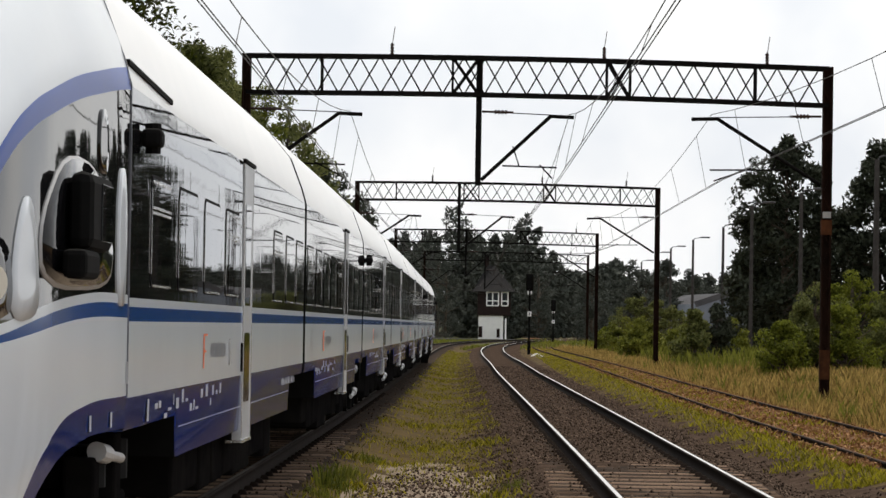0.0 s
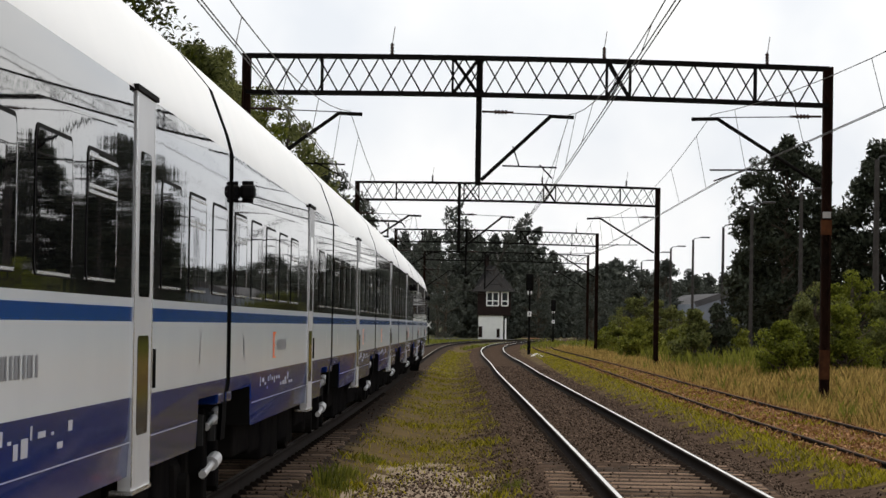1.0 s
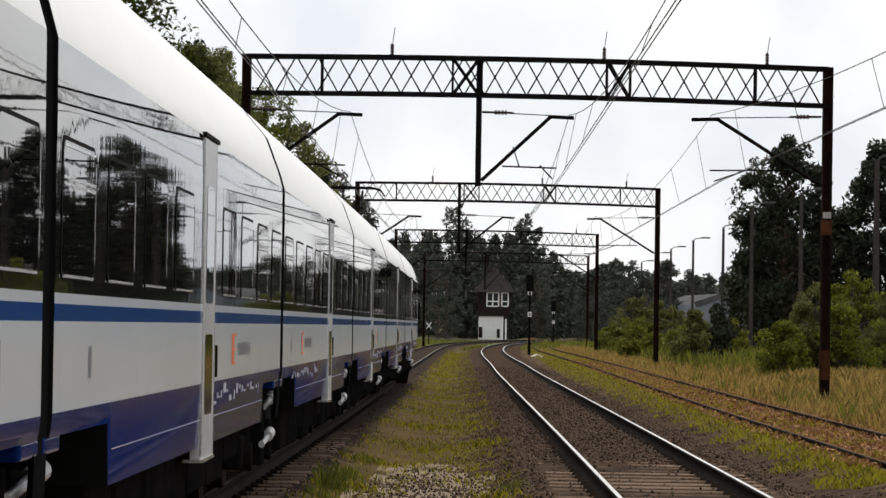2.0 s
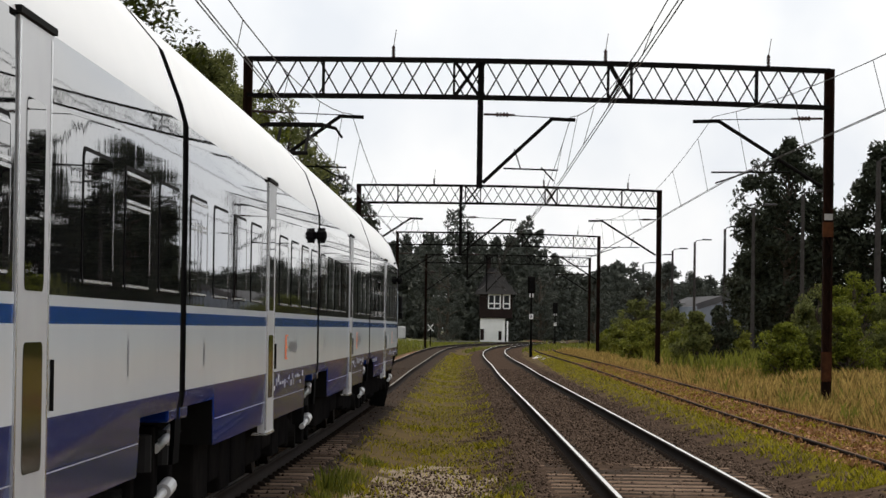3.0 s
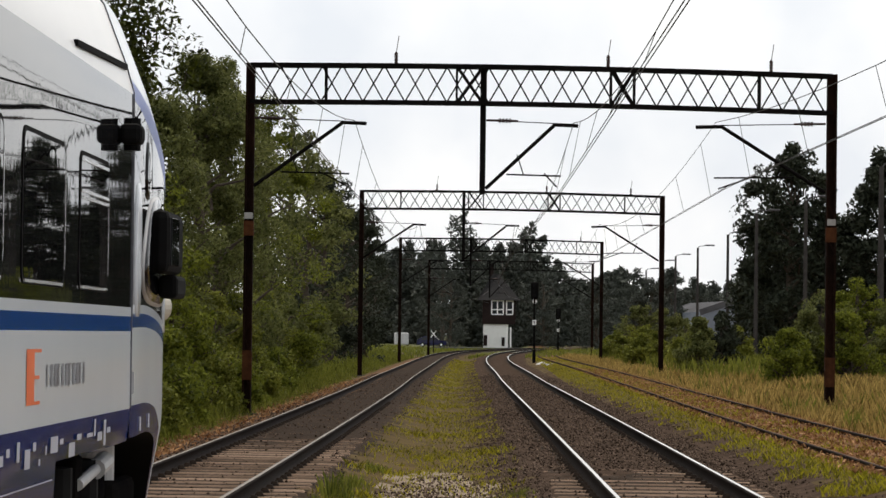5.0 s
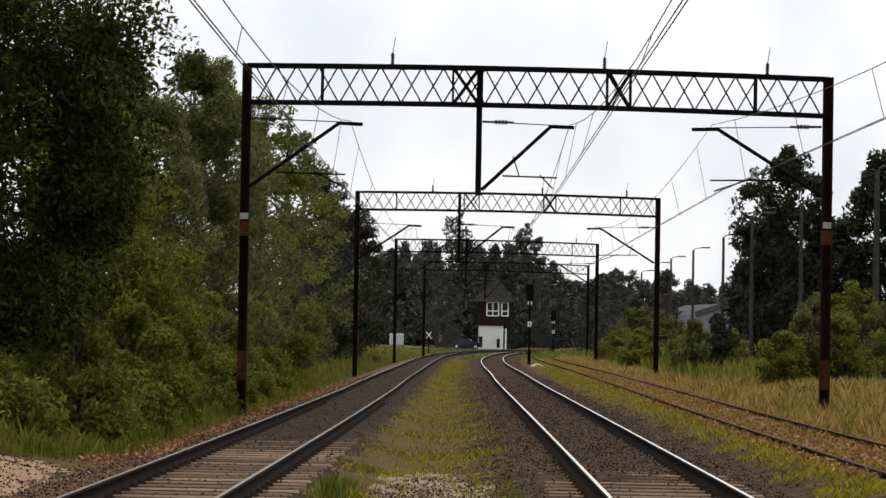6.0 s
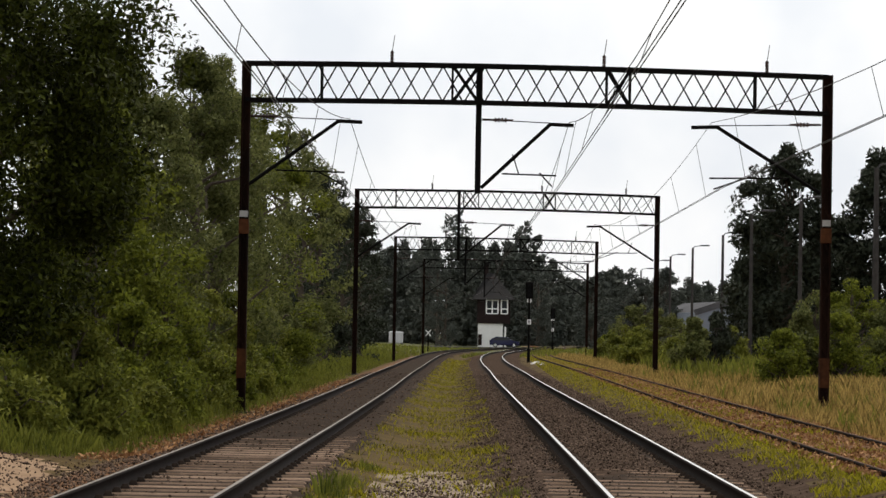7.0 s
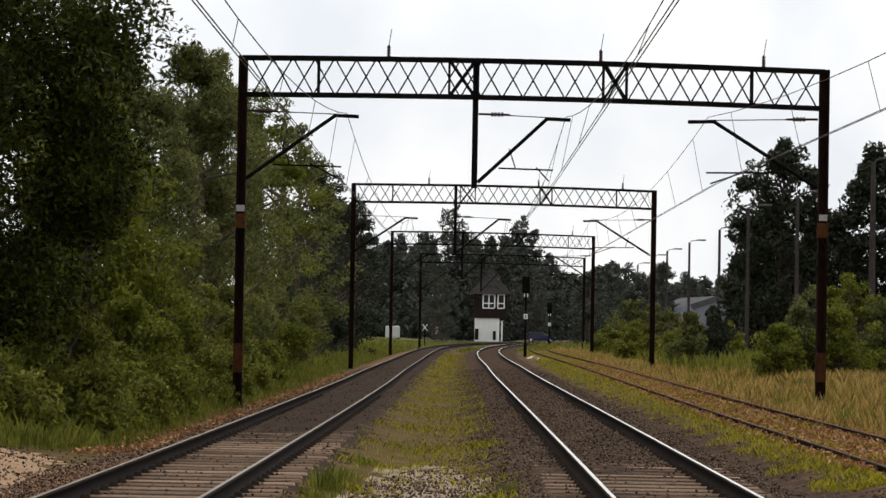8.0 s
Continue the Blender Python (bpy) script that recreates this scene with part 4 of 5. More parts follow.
# ---- plants ----
def leaves(centres, radii, per, size, rng, flat=0.6):
    """Small folded leaves in clumps; returns vertices and triangles. Leaves sit towards the outside of each clump."""
    n = len(centres) * per
    c = np.repeat(np.asarray(centres), per, 0)
    r = np.repeat(np.asarray(radii), per)[:, None]
    d = rng.normal(size=(n, 3))
    d /= np.linalg.norm(d, axis=1)[:, None]
    p = c + d * r * (rng.random((n, 1)) ** 0.3) * np.array([1, 1, flat + 0.2])
    s = size * rng.uniform(0.6, 1.35, (n, 1))
    u = rng.normal(size=(n, 3))
    u /= np.linalg.norm(u, axis=1)[:, None]
    up = d * 0.7 + rng.normal(size=(n, 3)) * 0.5 + np.array([0, 0, 0.5])
    v = np.cross(u, up)
    v /= np.linalg.norm(v, axis=1)[:, None] + 1e-6
    w = np.cross(v, u)
    V = np.stack([p - u * s, p + v * s * 0.42 + w * s * 0.12, p + u * s, p - v * s * 0.42 + w * s * 0.12], 1).reshape(-1, 3)
    b = np.arange(n)[:, None] * 4
    F = np.concatenate([b + np.array([[0, 1, 2]]), b + np.array([[0, 2, 3]])], 0)
    return V, F


def limb(V, F, a, b, r0, r1, bend, rng, n=6, seg=4):
    """A crooked tapered limb added to V and F; returns its points."""
    a, b = np.array(a, float), np.array(b, float)
    pts = []
    for i in range(seg + 1):
        u = i / seg
        pts.append(a + (b - a) * u + rng.normal(size=3) * bend * math.sin(math.pi * u))
    base = len(V)
    for i, p in enumerate(pts):
        r = r0 + (r1 - r0) * i / seg
        d = pts[min(i + 1, seg)] - pts[max(i - 1, 0)]
        d = d / (np.linalg.norm(d) + 1e-6)
        e = np.cross(d, (0.3, 0.9, 0.2))
        e = e / np.linalg.norm(e)
        g = np.cross(d, e)
        for k in range(n):
            t = 2 * math.pi * k / n
            V.append(p + r * (e * math.cos(t) + g * math.sin(t)))
    for i in range(seg):
        for k in range(n):
            F.append((base + i * n + k, base + i * n + (k + 1) % n, base + (i + 1) * n + (k + 1) % n, base + (i + 1) * n + k))
    return pts


def tree(x, y, height, rad, low, clumps, per, size, mat, seed, label, name="tree", clump=0.75, group="", lean=0.0, spiky=0.0):
    """A tapered trunk with limbs and a crown of leafy clumps round the limbs' ends."""
    rng = np.random.default_rng(seed)
    z0 = float(ground_z(x, y))
    t = empty(name, pose(x, y, z0), label, "shrub" if name == "shrub" else "tree", group)
    V, F = [], []
    limb(V, F, (0, 0, -0.1), (lean, 0, height * 0.86), 0.02 * height + 0.03, 0.03, 0.12, rng, 8, 7)
    cs, rs = [], []
    lobes = [(rng.uniform(0, 2 * math.pi), rng.uniform(0.75, 1.2)) for _ in range(5)]

    def reach(q, a):
        """How far the crown goes out at height share q towards a."""
        lob = 1 + 0.22 * sum(w * math.cos((k + 1) * a + th + 2.2 * q * k) for k, (th, w) in enumerate(lobes[:3])) / 2
        return rad * math.sin(math.pi * min(1, (q * 0.86 + 0.16))) ** 0.6 * lob

    # a loose filling of clumps, then boughs that stand out as rounded masses
    for i in range(clumps // 2):
        q, a = (i + rng.random()) / (clumps // 2), rng.uniform(0, 2 * math.pi)
        d = reach(q, a) * rng.uniform(0.2, 0.95) ** 0.6
        cs.append((lean * q + d * math.cos(a), d * math.sin(a), low + (height - low) * 0.97 * q + rng.normal() * 0.2 + spiky * rng.random() ** 4))
        rs.append(clump * rng.uniform(0.6, 1.2) * (1 - 0.35 * q))
        if i % max(1, clumps // 52) == 0:
            zb = max(0.4, min(cs[-1][2] - 0.5 - 0.35 * d, height * 0.7))
            limb(V, F, (lean * zb / height, 0, zb), cs[-1], 0.010 * height * (1 - 0.6 * q) + 0.012, 0.012, 0.15, rng, 5, 3)
    boughs = max(5, clumps // 20)
    for i in range(boughs):
        q, a = (i + rng.random()) / boughs, i * 2.4 + rng.uniform(-0.6, 0.6)
        size_b = rad * rng.uniform(0.3, 0.52) * (1 - 0.4 * q)
        d = max(0.0, reach(q, a) * rng.uniform(0.75, 1.05) - size_b * 0.6)
        mid = np.array((lean * q + d * math.cos(a), d * math.sin(a), low + (height - low) * (0.04 + 0.9 * q)))
        for _ in range(12):
            v = rng.normal(size=3) + np.array((0.35 * math.cos(a), 0.35 * math.sin(a), 0.35))
            v /= np.linalg.norm(v)
            cs.append(tuple(mid + v * size_b * rng.uniform(0.35, 1.0) * np.array((1, 1, 0.75))))
            rs.append(clump * rng.uniform(0.5, 1.0) * (1 - 0.35 * q))
    raw("trunk", V, F, M_BARK, t, None, True)
    lv, lf = leaves(cs, rs, per, size, rng)
    raw("crown", lv, lf, mat, t)
    return t


ROW = "trees beside the line"
LEFT_TREES = [
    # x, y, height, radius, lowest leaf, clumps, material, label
    (-10.1, 57, 12.5, 3.8, 1.7, 400, L_SHADE, "tall tree with deep shade painted into its leaves"),
    (-13.6, 64, 13.5, 4.3, 1.0, 260, L_SHADE, "dense dark broadleaf tree"),
    (-8.6, 72, 6.9, 2.4, 0.3, 190, L_FRESH, "bushy young tree with yellow-green leaves"),
    (-9.2, 83, 8.8, 2.6, 0.4, 190, L_MID, "grey-green willow beside the mast"),
    (-11.5, 95, 11.4, 2.9, 0.6, 200, L_MID, "tall grey-green willow with a feathery top"),
    (-8.7, 97, 10.3, 2.8, 0.4, 200, L_MID, "tall pale willow on the bank"),
    (-8.8, 108, 10.6, 2.4, 0.5, 180, L_MID, "green tree among the bank's bushes"),
    (-10.0, 120, 11.4, 2.8, 0.6, 180, L_MID, "tall tree with thin upright twigs"),
    (-8.5, 124, 10.6, 2.3, 0.4, 150, L_FRESH, "green tree close to the track"),
    (-8.5, 138, 11.0, 2.4, 0.4, 160, L_MID, "spindly green tree by the track"),
    (-8.6, 154, 11.4, 2.5, 0.4, 160, L_MID, "dull green tree by the track"),
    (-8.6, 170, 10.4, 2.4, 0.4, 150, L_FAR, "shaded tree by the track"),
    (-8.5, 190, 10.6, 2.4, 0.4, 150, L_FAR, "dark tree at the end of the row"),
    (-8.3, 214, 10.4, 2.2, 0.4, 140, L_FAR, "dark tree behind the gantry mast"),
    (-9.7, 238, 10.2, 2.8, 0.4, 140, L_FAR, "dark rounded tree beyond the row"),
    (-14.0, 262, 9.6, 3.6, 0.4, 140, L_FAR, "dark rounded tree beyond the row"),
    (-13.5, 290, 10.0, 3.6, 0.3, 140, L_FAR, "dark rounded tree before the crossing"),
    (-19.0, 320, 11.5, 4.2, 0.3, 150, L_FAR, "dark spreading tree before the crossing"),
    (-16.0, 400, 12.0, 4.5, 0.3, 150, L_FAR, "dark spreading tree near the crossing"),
    (-7.2, 500, 13.0, 4.0, 0.3, 150, L_FAR, "dark tree beside the signal box"),
    (-5.6, 470, 11.0, 3.3, 0.3, 150, L_FAR, "dark tree behind the signal box"),
    (8.0, 490, 11.0, 3.4, 0.3, 150, L_FAR, "dark tree beside the signal box"),
    (15.5, 480, 8.0, 3.0, 0.3, 150, L_FAR, "dark tree beyond the crossing"),
    # back row to darken the gaps, its leaf colour carrying painted shade
    (-14.5, 78, 10.5, 3.4, 0.4, 130, L_SHADE, "dark tree behind the first row"),
    (-14.5, 105, 11.0, 3.6, 0.4, 130, L_SHADE, "dark tree behind the first row"),
    (-14.0, 135, 11.0, 3.6, 0.4, 130, L_SHADE, "dark tree behind the first row"),
]
for i, (x, y, hh, rad, low, cl, mat, lab) in enumerate(LEFT_TREES):
    dark = mat is L_SHADE
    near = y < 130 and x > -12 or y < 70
    # beyond 390 m the leaves take the haze-tinted colour
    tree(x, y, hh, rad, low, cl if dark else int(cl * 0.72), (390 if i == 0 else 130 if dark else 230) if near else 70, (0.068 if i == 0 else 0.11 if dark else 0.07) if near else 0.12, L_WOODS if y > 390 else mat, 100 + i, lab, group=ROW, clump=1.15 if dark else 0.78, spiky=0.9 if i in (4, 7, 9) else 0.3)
for i, (x, y, hh, rad, mat) in enumerate([(-7.3, 58, 2.0, 1.2, L_WEED), (-7.0, 65, 2.4, 1.3, L_FRESH), (-7.2, 74, 2.9, 1.2, L_FRESH), (-7.4, 88, 3.0, 1.3, L_WEED), (-7.6, 100, 3.2, 1.3, L_FRESH), (-7.8, 113, 3.2, 1.3, L_WEED), (-7.9, 130, 3.0, 1.3, L_MID), (-9.5, 50, 2.2, 1.3, L_WEED), (-11.5, 54, 2.6, 1.5, L_FRESH), (-9.6, 62, 3.0, 1.5, L_FRESH), (-6.6, 55, 1.1, 0.7, L_WEED), (-6.9, 60, 1.3, 0.8, L_FRESH), (-6.4, 62, 0.9, 0.6, L_WEED), (-6.5, 68, 1.0, 0.7, L_FRESH), (-6.6, 78, 1.2, 0.8, L_WEED), (-6.7, 86, 1.1, 0.7, L_FRESH), (-7.6, 52, 1.3, 0.9, L_WEED), (-8.6, 54, 1.7, 1.0, L_FRESH), (-6.8, 94, 1.2, 0.8, L_WEED), (-6.9, 106, 1.3, 0.8, L_FRESH), (-10.2, 48, 1.5, 1.0, L_WEED)]):
    tree(x, y, hh, rad, 0.1, 34 if hh < 1.8 else 70, 95, 0.06, mat, 300 + i, "low leafy shrub at the foot of the trees", "shrub", 0.42, "shrubs beside the line")
RIGHT_SHRUBS = [(11.9, 118, 3.1, 1.6, L_MID), (13.6, 122, 3.9, 1.8, L_FRESH), (10.6, 116, 2.1, 1.0, L_FRESH), (12.9, 117, 2.6, 1.5, L_FRESH), (15.0, 121, 3.0, 1.5, L_MID), (15.6, 120, 2.6, 1.2, L_WEED), (9.7, 152, 2.7, 0.8, L_MID), (11.0, 156, 2.9, 0.9, L_FAR), (9.8, 205, 2.4, 1.5, L_WEED), (8.9, 190, 1.8, 1.2, L_WEED), (10.9, 182, 1.7, 1.2, L_WEED), (12.4, 200, 2.0, 1.4, L_WEED), (9.4, 232, 1.8, 1.3, L_WEED), (11.4, 250, 4.2, 2.0, L_MID), (13.6, 258, 4.0, 2.0, L_MID), (10.6, 275, 1.9, 1.3, L_FRESH), (12.4, 300, 2.6, 1.8, L_MID), (16.2, 270, 3.4, 1.8, L_MID), (19.0, 185, 3.2, 2.0, L_FAR), (22.0, 190, 3.6, 2.4, L_FAR), (18.5, 150, 2.4, 1.3, L_MID), (12.8, 170, 1.9, 1.1, L_WEED)]
for i, (x, y, hh, rad, mat) in enumerate(RIGHT_SHRUBS):
    tree(x, y, hh, rad, 0.1, 80, 125 if y < 140 else 70, 0.065 if y < 140 else 0.10, mat, 400 + i, "dense leafy bush in the dry grass", "shrub", 0.45, "bushes in the dry grass")
for i, (x, y, hh, rad, low) in enumerate([(18.9, 206, 14.0, 3.5, 1.4), (24.6, 206, 13.6, 3.2, 1.2), (28.4, 205, 14.2, 3.6, 1.0), (31.0, 200, 13.5, 3.4, 0.8), (33.5, 212, 14.4, 3.8, 1.0), (19.6, 224, 10.5, 3.0, 0.6), (23.5, 226, 10.0, 3.4, 0.5), (37.5, 208, 14.2, 4.2, 0.8), (42.5, 214, 14.5, 4.4, 0.8), (28.0, 196, 8.0, 3.0, 0.3), (33.0, 198, 8.0, 3.4, 0.3)]):
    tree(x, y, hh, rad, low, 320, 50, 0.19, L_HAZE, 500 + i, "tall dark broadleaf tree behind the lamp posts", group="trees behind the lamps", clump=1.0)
# dull green here is distance haze painted into the leaves
for i, (x, y, hh, rad) in enumerate([(15.5, 318, 7.0, 2.6), (19.0, 345, 9.0, 2.4), (17.0, 380, 9.6, 2.6), (13.0, 400, 8.6, 2.8), (21.5, 400, 10.0, 2.4), (26.0, 420, 9.5, 3.0)]):
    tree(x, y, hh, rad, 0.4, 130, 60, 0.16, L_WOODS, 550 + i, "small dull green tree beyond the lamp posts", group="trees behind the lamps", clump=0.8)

# unseen trees behind the camera, added to darken reflections in the train
for i, (x, y, hh, rad) in enumerate([(-13, -18, 11, 4), (-14, -42, 12, 4.4), (13, -12, 9, 3.6), (15, -38, 12, 4.4), (4, -70, 12, 5), (-6, -80, 12, 5)]):
    tree(x, y, hh, rad, 0.6, 110, 50, 0.22, L_FAR, 700 + i, "unseen broadleaf tree behind the camera, added for reflections", group=ROW, clump=1.1)


def woods():
    """Far woods behind the crossing, too many trees to count."""
    rng = np.random.default_rng(9)
    cs, rs = [], []
    tall = [(-5.6, 19.5), (-4.2, 20.5), (-2.4, 17.5), (5.2, 17.5), (6.6, 19.0), (8.4, 17.0), (-9.5, 16.5), (-13.0, 16.0), (1.5, 16.0), (11.0, 13.5)]
    for i in range(300):
        x, y = rng.uniform(-34, 62), rng.uniform(508, 590)
        hh = rng.uniform(12, 16.5) if x < 9 else rng.uniform(8, 12.5) if x < 22 else rng.uniform(7, 10.5)
        if i < len(tall):
            (x, hh), y = tall[i], 512 + 2.0 * i
        rad = hh * (0.14 if i < len(tall) else 0.25)
        for k in range(60):
            q = rng.random()
            a, d = rng.uniform(0, 6.28), rad * math.sin(math.pi * min(1, q * 0.8 + 0.2)) ** 0.7 * rng.uniform(0.3, 1)
            cs.append((x + d * math.cos(a), y + d * math.sin(a), 0.3 + hh * q))
            rs.append(rng.uniform(0.8, 1.5) * (1 - 0.45 * q))
    v, f = leaves(cs, rs, 13, 0.44, rng)
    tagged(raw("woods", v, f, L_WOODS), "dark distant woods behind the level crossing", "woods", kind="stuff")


woods()


def blades(name, x, y, hgt, wid, mat, label, seed, lean=0.35, lift=0.0):
    """Grass blades standing at x, y."""
    rng = np.random.default_rng(seed)
    n = len(x)
    z = ground_z(x, y) - 0.03 + lift
    a = rng.uniform(0, 2 * math.pi, n)
    w = wid * rng.uniform(0.6, 1.4, n)
    dx, dy = np.cos(a) * w, np.sin(a) * w
    b = rng.uniform(0, 2 * math.pi, n)
    k = hgt * lean * rng.random(n)
    lx, ly = np.cos(b) * k, np.sin(b) * k
    V = np.stack([np.stack([x - dx, y - dy, z], 1), np.stack([x + dx, y + dy, z], 1), np.stack([x + lx * 0.35 + dx * 0.7, y + ly * 0.35 + dy * 0.7, z + hgt * 0.6], 1), np.stack([x + lx, y + ly, z + hgt], 1)], 1).reshape(-1, 3)
    i = np.arange(n)[:, None] * 4
    F = np.concatenate([i + np.array([[0, 1, 2]]), i + np.array([[0, 2, 3]])], 0)
    return tagged(raw(name, V, F, mat), label, "grass", kind="stuff")


def scatter(n, x0, x1, y0, y1, seed, near=1.6):
    rng = np.random.default_rng(seed)
    return rng.uniform(x0, x1, n), y0 + (y1 - y0) * rng.random(n) ** near, rng


def meadow():
    x, y, r = scatter(110000, -2.6, 1.2, 31, 240, 21)
    dl, dr = x - along(LEFT, y), x - along(RIGHT, y)
    patch = wob(x, y, 0.55, 1.0) + 0.6 * wob(x, y, 1.9, 2.0)
    centre = (x - (along(LEFT, y) + along(RIGHT, y)) / 2 + 0.25) / 0.95
    keep = (dl > 1.35) & (dr < -1.5) & (patch + 0.5 * r.normal(size=len(x)) > 0.15 + 0.9 * (np.abs(centre + 0.35 * wob(x * 0.2, y, 0.5, 4)) - 0.6)) & ~(((x + 0.62) / 0.75) ** 2 + ((y - 36) / 8) ** 2 < 1.2 * r.random(len(x)) + 0.15)
    x, y = x[keep], y[keep]
    blades("grass_strip", x, y, r.uniform(0.03, 0.10, len(x)) * (1 + 0.5 * (wob(x, y, 1.2) > 0.4)), 0.009, L_GRASS, "yellow-green grass between the tracks", 22, 0.9)
    x, y, r = scatter(80000, 3.2, 6.6, 38, 260, 23)
    dr, dt = x - along(RIGHT, y), x - along(THIRD, y)
    keep = (dr > 2.1 + 0.5 * wob(x, y, 1.3)) & (dt < -0.95) | (np.abs(dt) < 0.6) & (wob(x, y, 0.9) > 0.2)
    x, y = x[keep], y[keep]
    blades("verge_grass", x, y, r.uniform(0.03, 0.13, len(x)), 0.009, L_GRASS, "short green grass along the siding", 24, 0.9)
    x, y, r = scatter(150000, 5.6, 13.5, 42, 270, 25, 1.5)
    dt = x - along(THIRD, y)
    keep = (dt > 1.0 + 0.35 * wob(x, y, 1.1)) & (wob(x, y, 0.5, 3) + r.normal(size=len(x)) * 0.5 > -0.7)
    x, y = x[keep], y[keep]
    hgt = r.uniform(0.25, 0.75, len(x)) * (0.75 + 0.35 * wob(x, y, 0.6, 2)) * np.clip((x - along(THIRD, y) - 0.6) / 1.4, 0.3, 1)
    blades("dry_grass", x, y, np.maximum(hgt, 0.1), 0.0055, L_DRY, "tall dry straw-coloured grass", 26, 0.45)
    x, y, r = scatter(50000, 6.8, 14.5, 46, 270, 27, 1.4)
    keep = wob(x, y, 0.45, 5) > 0.1
    x, y = x[keep], y[keep]
    blades("tall_weeds", x, y, r.uniform(0.12, 0.6, len(x)) * np.where((x > 8.0) & (y > 120), 1.9, 1.0), 0.008, L_WEED, "green weeds among the dry grass", 28, 0.4)
    x, y, r = scatter(90000, -10.5, -5.2, 44, 270, 29, 1.6)
    dl = x - along(LEFT, y)
    edge = -2.05 + 0.3 * wob(x, y, 0.8) - np.clip((52 - y) / 6, 0, 1) * 1.2
    keep = dl < edge
    x, y, dl = x[keep], y[keep], dl[keep]
    hgt = r.uniform(0.1, 0.75, len(x)) * np.clip((-dl - 1.6) / 1.8, 0.15, 1) * (0.7 + 0.4 * wob(x, y, 0.9, 3))
    blades("bank_weeds", x, y, np.maximum(hgt, 0.06), 0.007, L_WEED, "rank grass and weeds along the bank", 30, 0.5)
    x, y, r = scatter(30000, -40, 30, 262, 470, 31, 1.0)
    keep = (np.abs(x - along(LEFT, y)) > 2) & (np.abs(x - along(RIGHT, y)) > 2) & (y < 432)
    x, y = x[keep], y[keep]
    blades("far_grass", x, y, r.uniform(0.1, 0.42, len(x)), 0.05, L_WEED, "far grass near the level crossing", 32, 0.4)
    # fallen leaves on the siding and on the left shoulder
    x, y, r = scatter(16000, 4.4, 7.4, 42, 170, 33)
    x2, y2, _ = scatter(2200, -6.0, -4.7, 48, 130, 34)
    x, y = np.concatenate([x, x2]), np.concatenate([y, y2])
    keep = (np.abs(x - along(THIRD, y)) < 1.2) | (x < 0)
    x, y = x[keep], y[keep]
    v, f = leaves(np.stack([x, y, ground_z(x, y) + 0.03], 1), np.full(len(x), 0.04), 1, 0.045, r)
    tagged(raw("fallen_leaves", v, f, L_DEADLEAF), "brown leaves fallen on the siding", "leaves", kind="stuff")
    # upright weeds at the nearest stretch between the tracks
    for i, (wx, wy, hh) in enumerate([(-1.72, 38, 0.36), (-1.65, 41, 0.22), (-1.78, 36, 0.16), (-1.6, 46, 0.18), (0.35, 39, 0.12)]):
        xs, ys = wx + r.normal(size=160) * 0.1, wy + r.normal(size=160) * 0.4
        blades("weed_tuft", xs, ys, r.uniform(0.2, 1.0, 160) * hh, 0.008, L_WEED, "leafy weed tuft at the sleeper ends", 50 + i, 0.5)


meadow()


def stones():
    """Loose stones on the ballast and grit."""
    r = np.random.default_rng(41)
    n = 80000
    y = 28 + 120 * r.random(n) ** 1.9
    x = r.uniform(-5.3, 4.9, n)
    dl, dr = x - along(LEFT, y), x - along(RIGHT, y)
    grit = ((x + 0.62) / 0.85) ** 2 + ((y - 36.5) / 9) ** 2 < 1
    keep = (np.abs(dr) < 2.0 + 0.45 * wob(x, y, 0.6, 1.5) + 0.25 * r.normal(size=n)) | ((dl < -0.85) & (dl > -1.9)) | ((np.abs(dl) < 1.5) & (r.random(n) < 0.12 + 0.3 * (wob(x, y, 1.1, 4) > 0.5))) | (grit & (dl > 1.4))
    keep &= (np.abs(np.abs(dr) - 0.7535) > 0.1) & (np.abs(np.abs(dl) - 0.7535) > 0.1)
    keep &= ~((np.abs(dr) < 1.3) & (y < 44) & (r.random(n) < 0.85))
    x2, y2 = r.normal(-7.3, 1.2, 5000), r.normal(39, 4.5, 5000)
    k2 = (x2 < -5.0) & (y2 > 28)
    x, y = np.concatenate([x[keep], x2[k2]]), np.concatenate([y[keep], y2[k2]])
    n = len(x)
    s = r.uniform(0.008, 0.022, n)[:, None]
    base = np.array([(1, 0, 0), (0, 1, 0), (-1, 0, 0), (0, -1, 0), (0, 0, 1), (0, 0, -1)], float)
    P = np.stack([x, y, ground_z(x, y) + 0.012], 1)
    V = P[:, None, :] + base[None] * s[:, None] * r.uniform(0.6, 1.3, (n, 6, 1)) + r.normal(size=(n, 6, 3)) * s[:, None] * 0.2
    F = np.array([(0, 1, 4), (1, 2, 4), (2, 3, 4), (3, 0, 4), (1, 0, 5), (2, 1, 5), (3, 2, 5), (0, 3, 5)])
    tagged(raw("ballast_stones", V.reshape(-1, 3), (np.arange(n)[:, None, None] * 6 + F[None]).reshape(-1, 3), M_STONE), "loose grey and brown ballast stones", "ballast", kind="stuff")


stones()


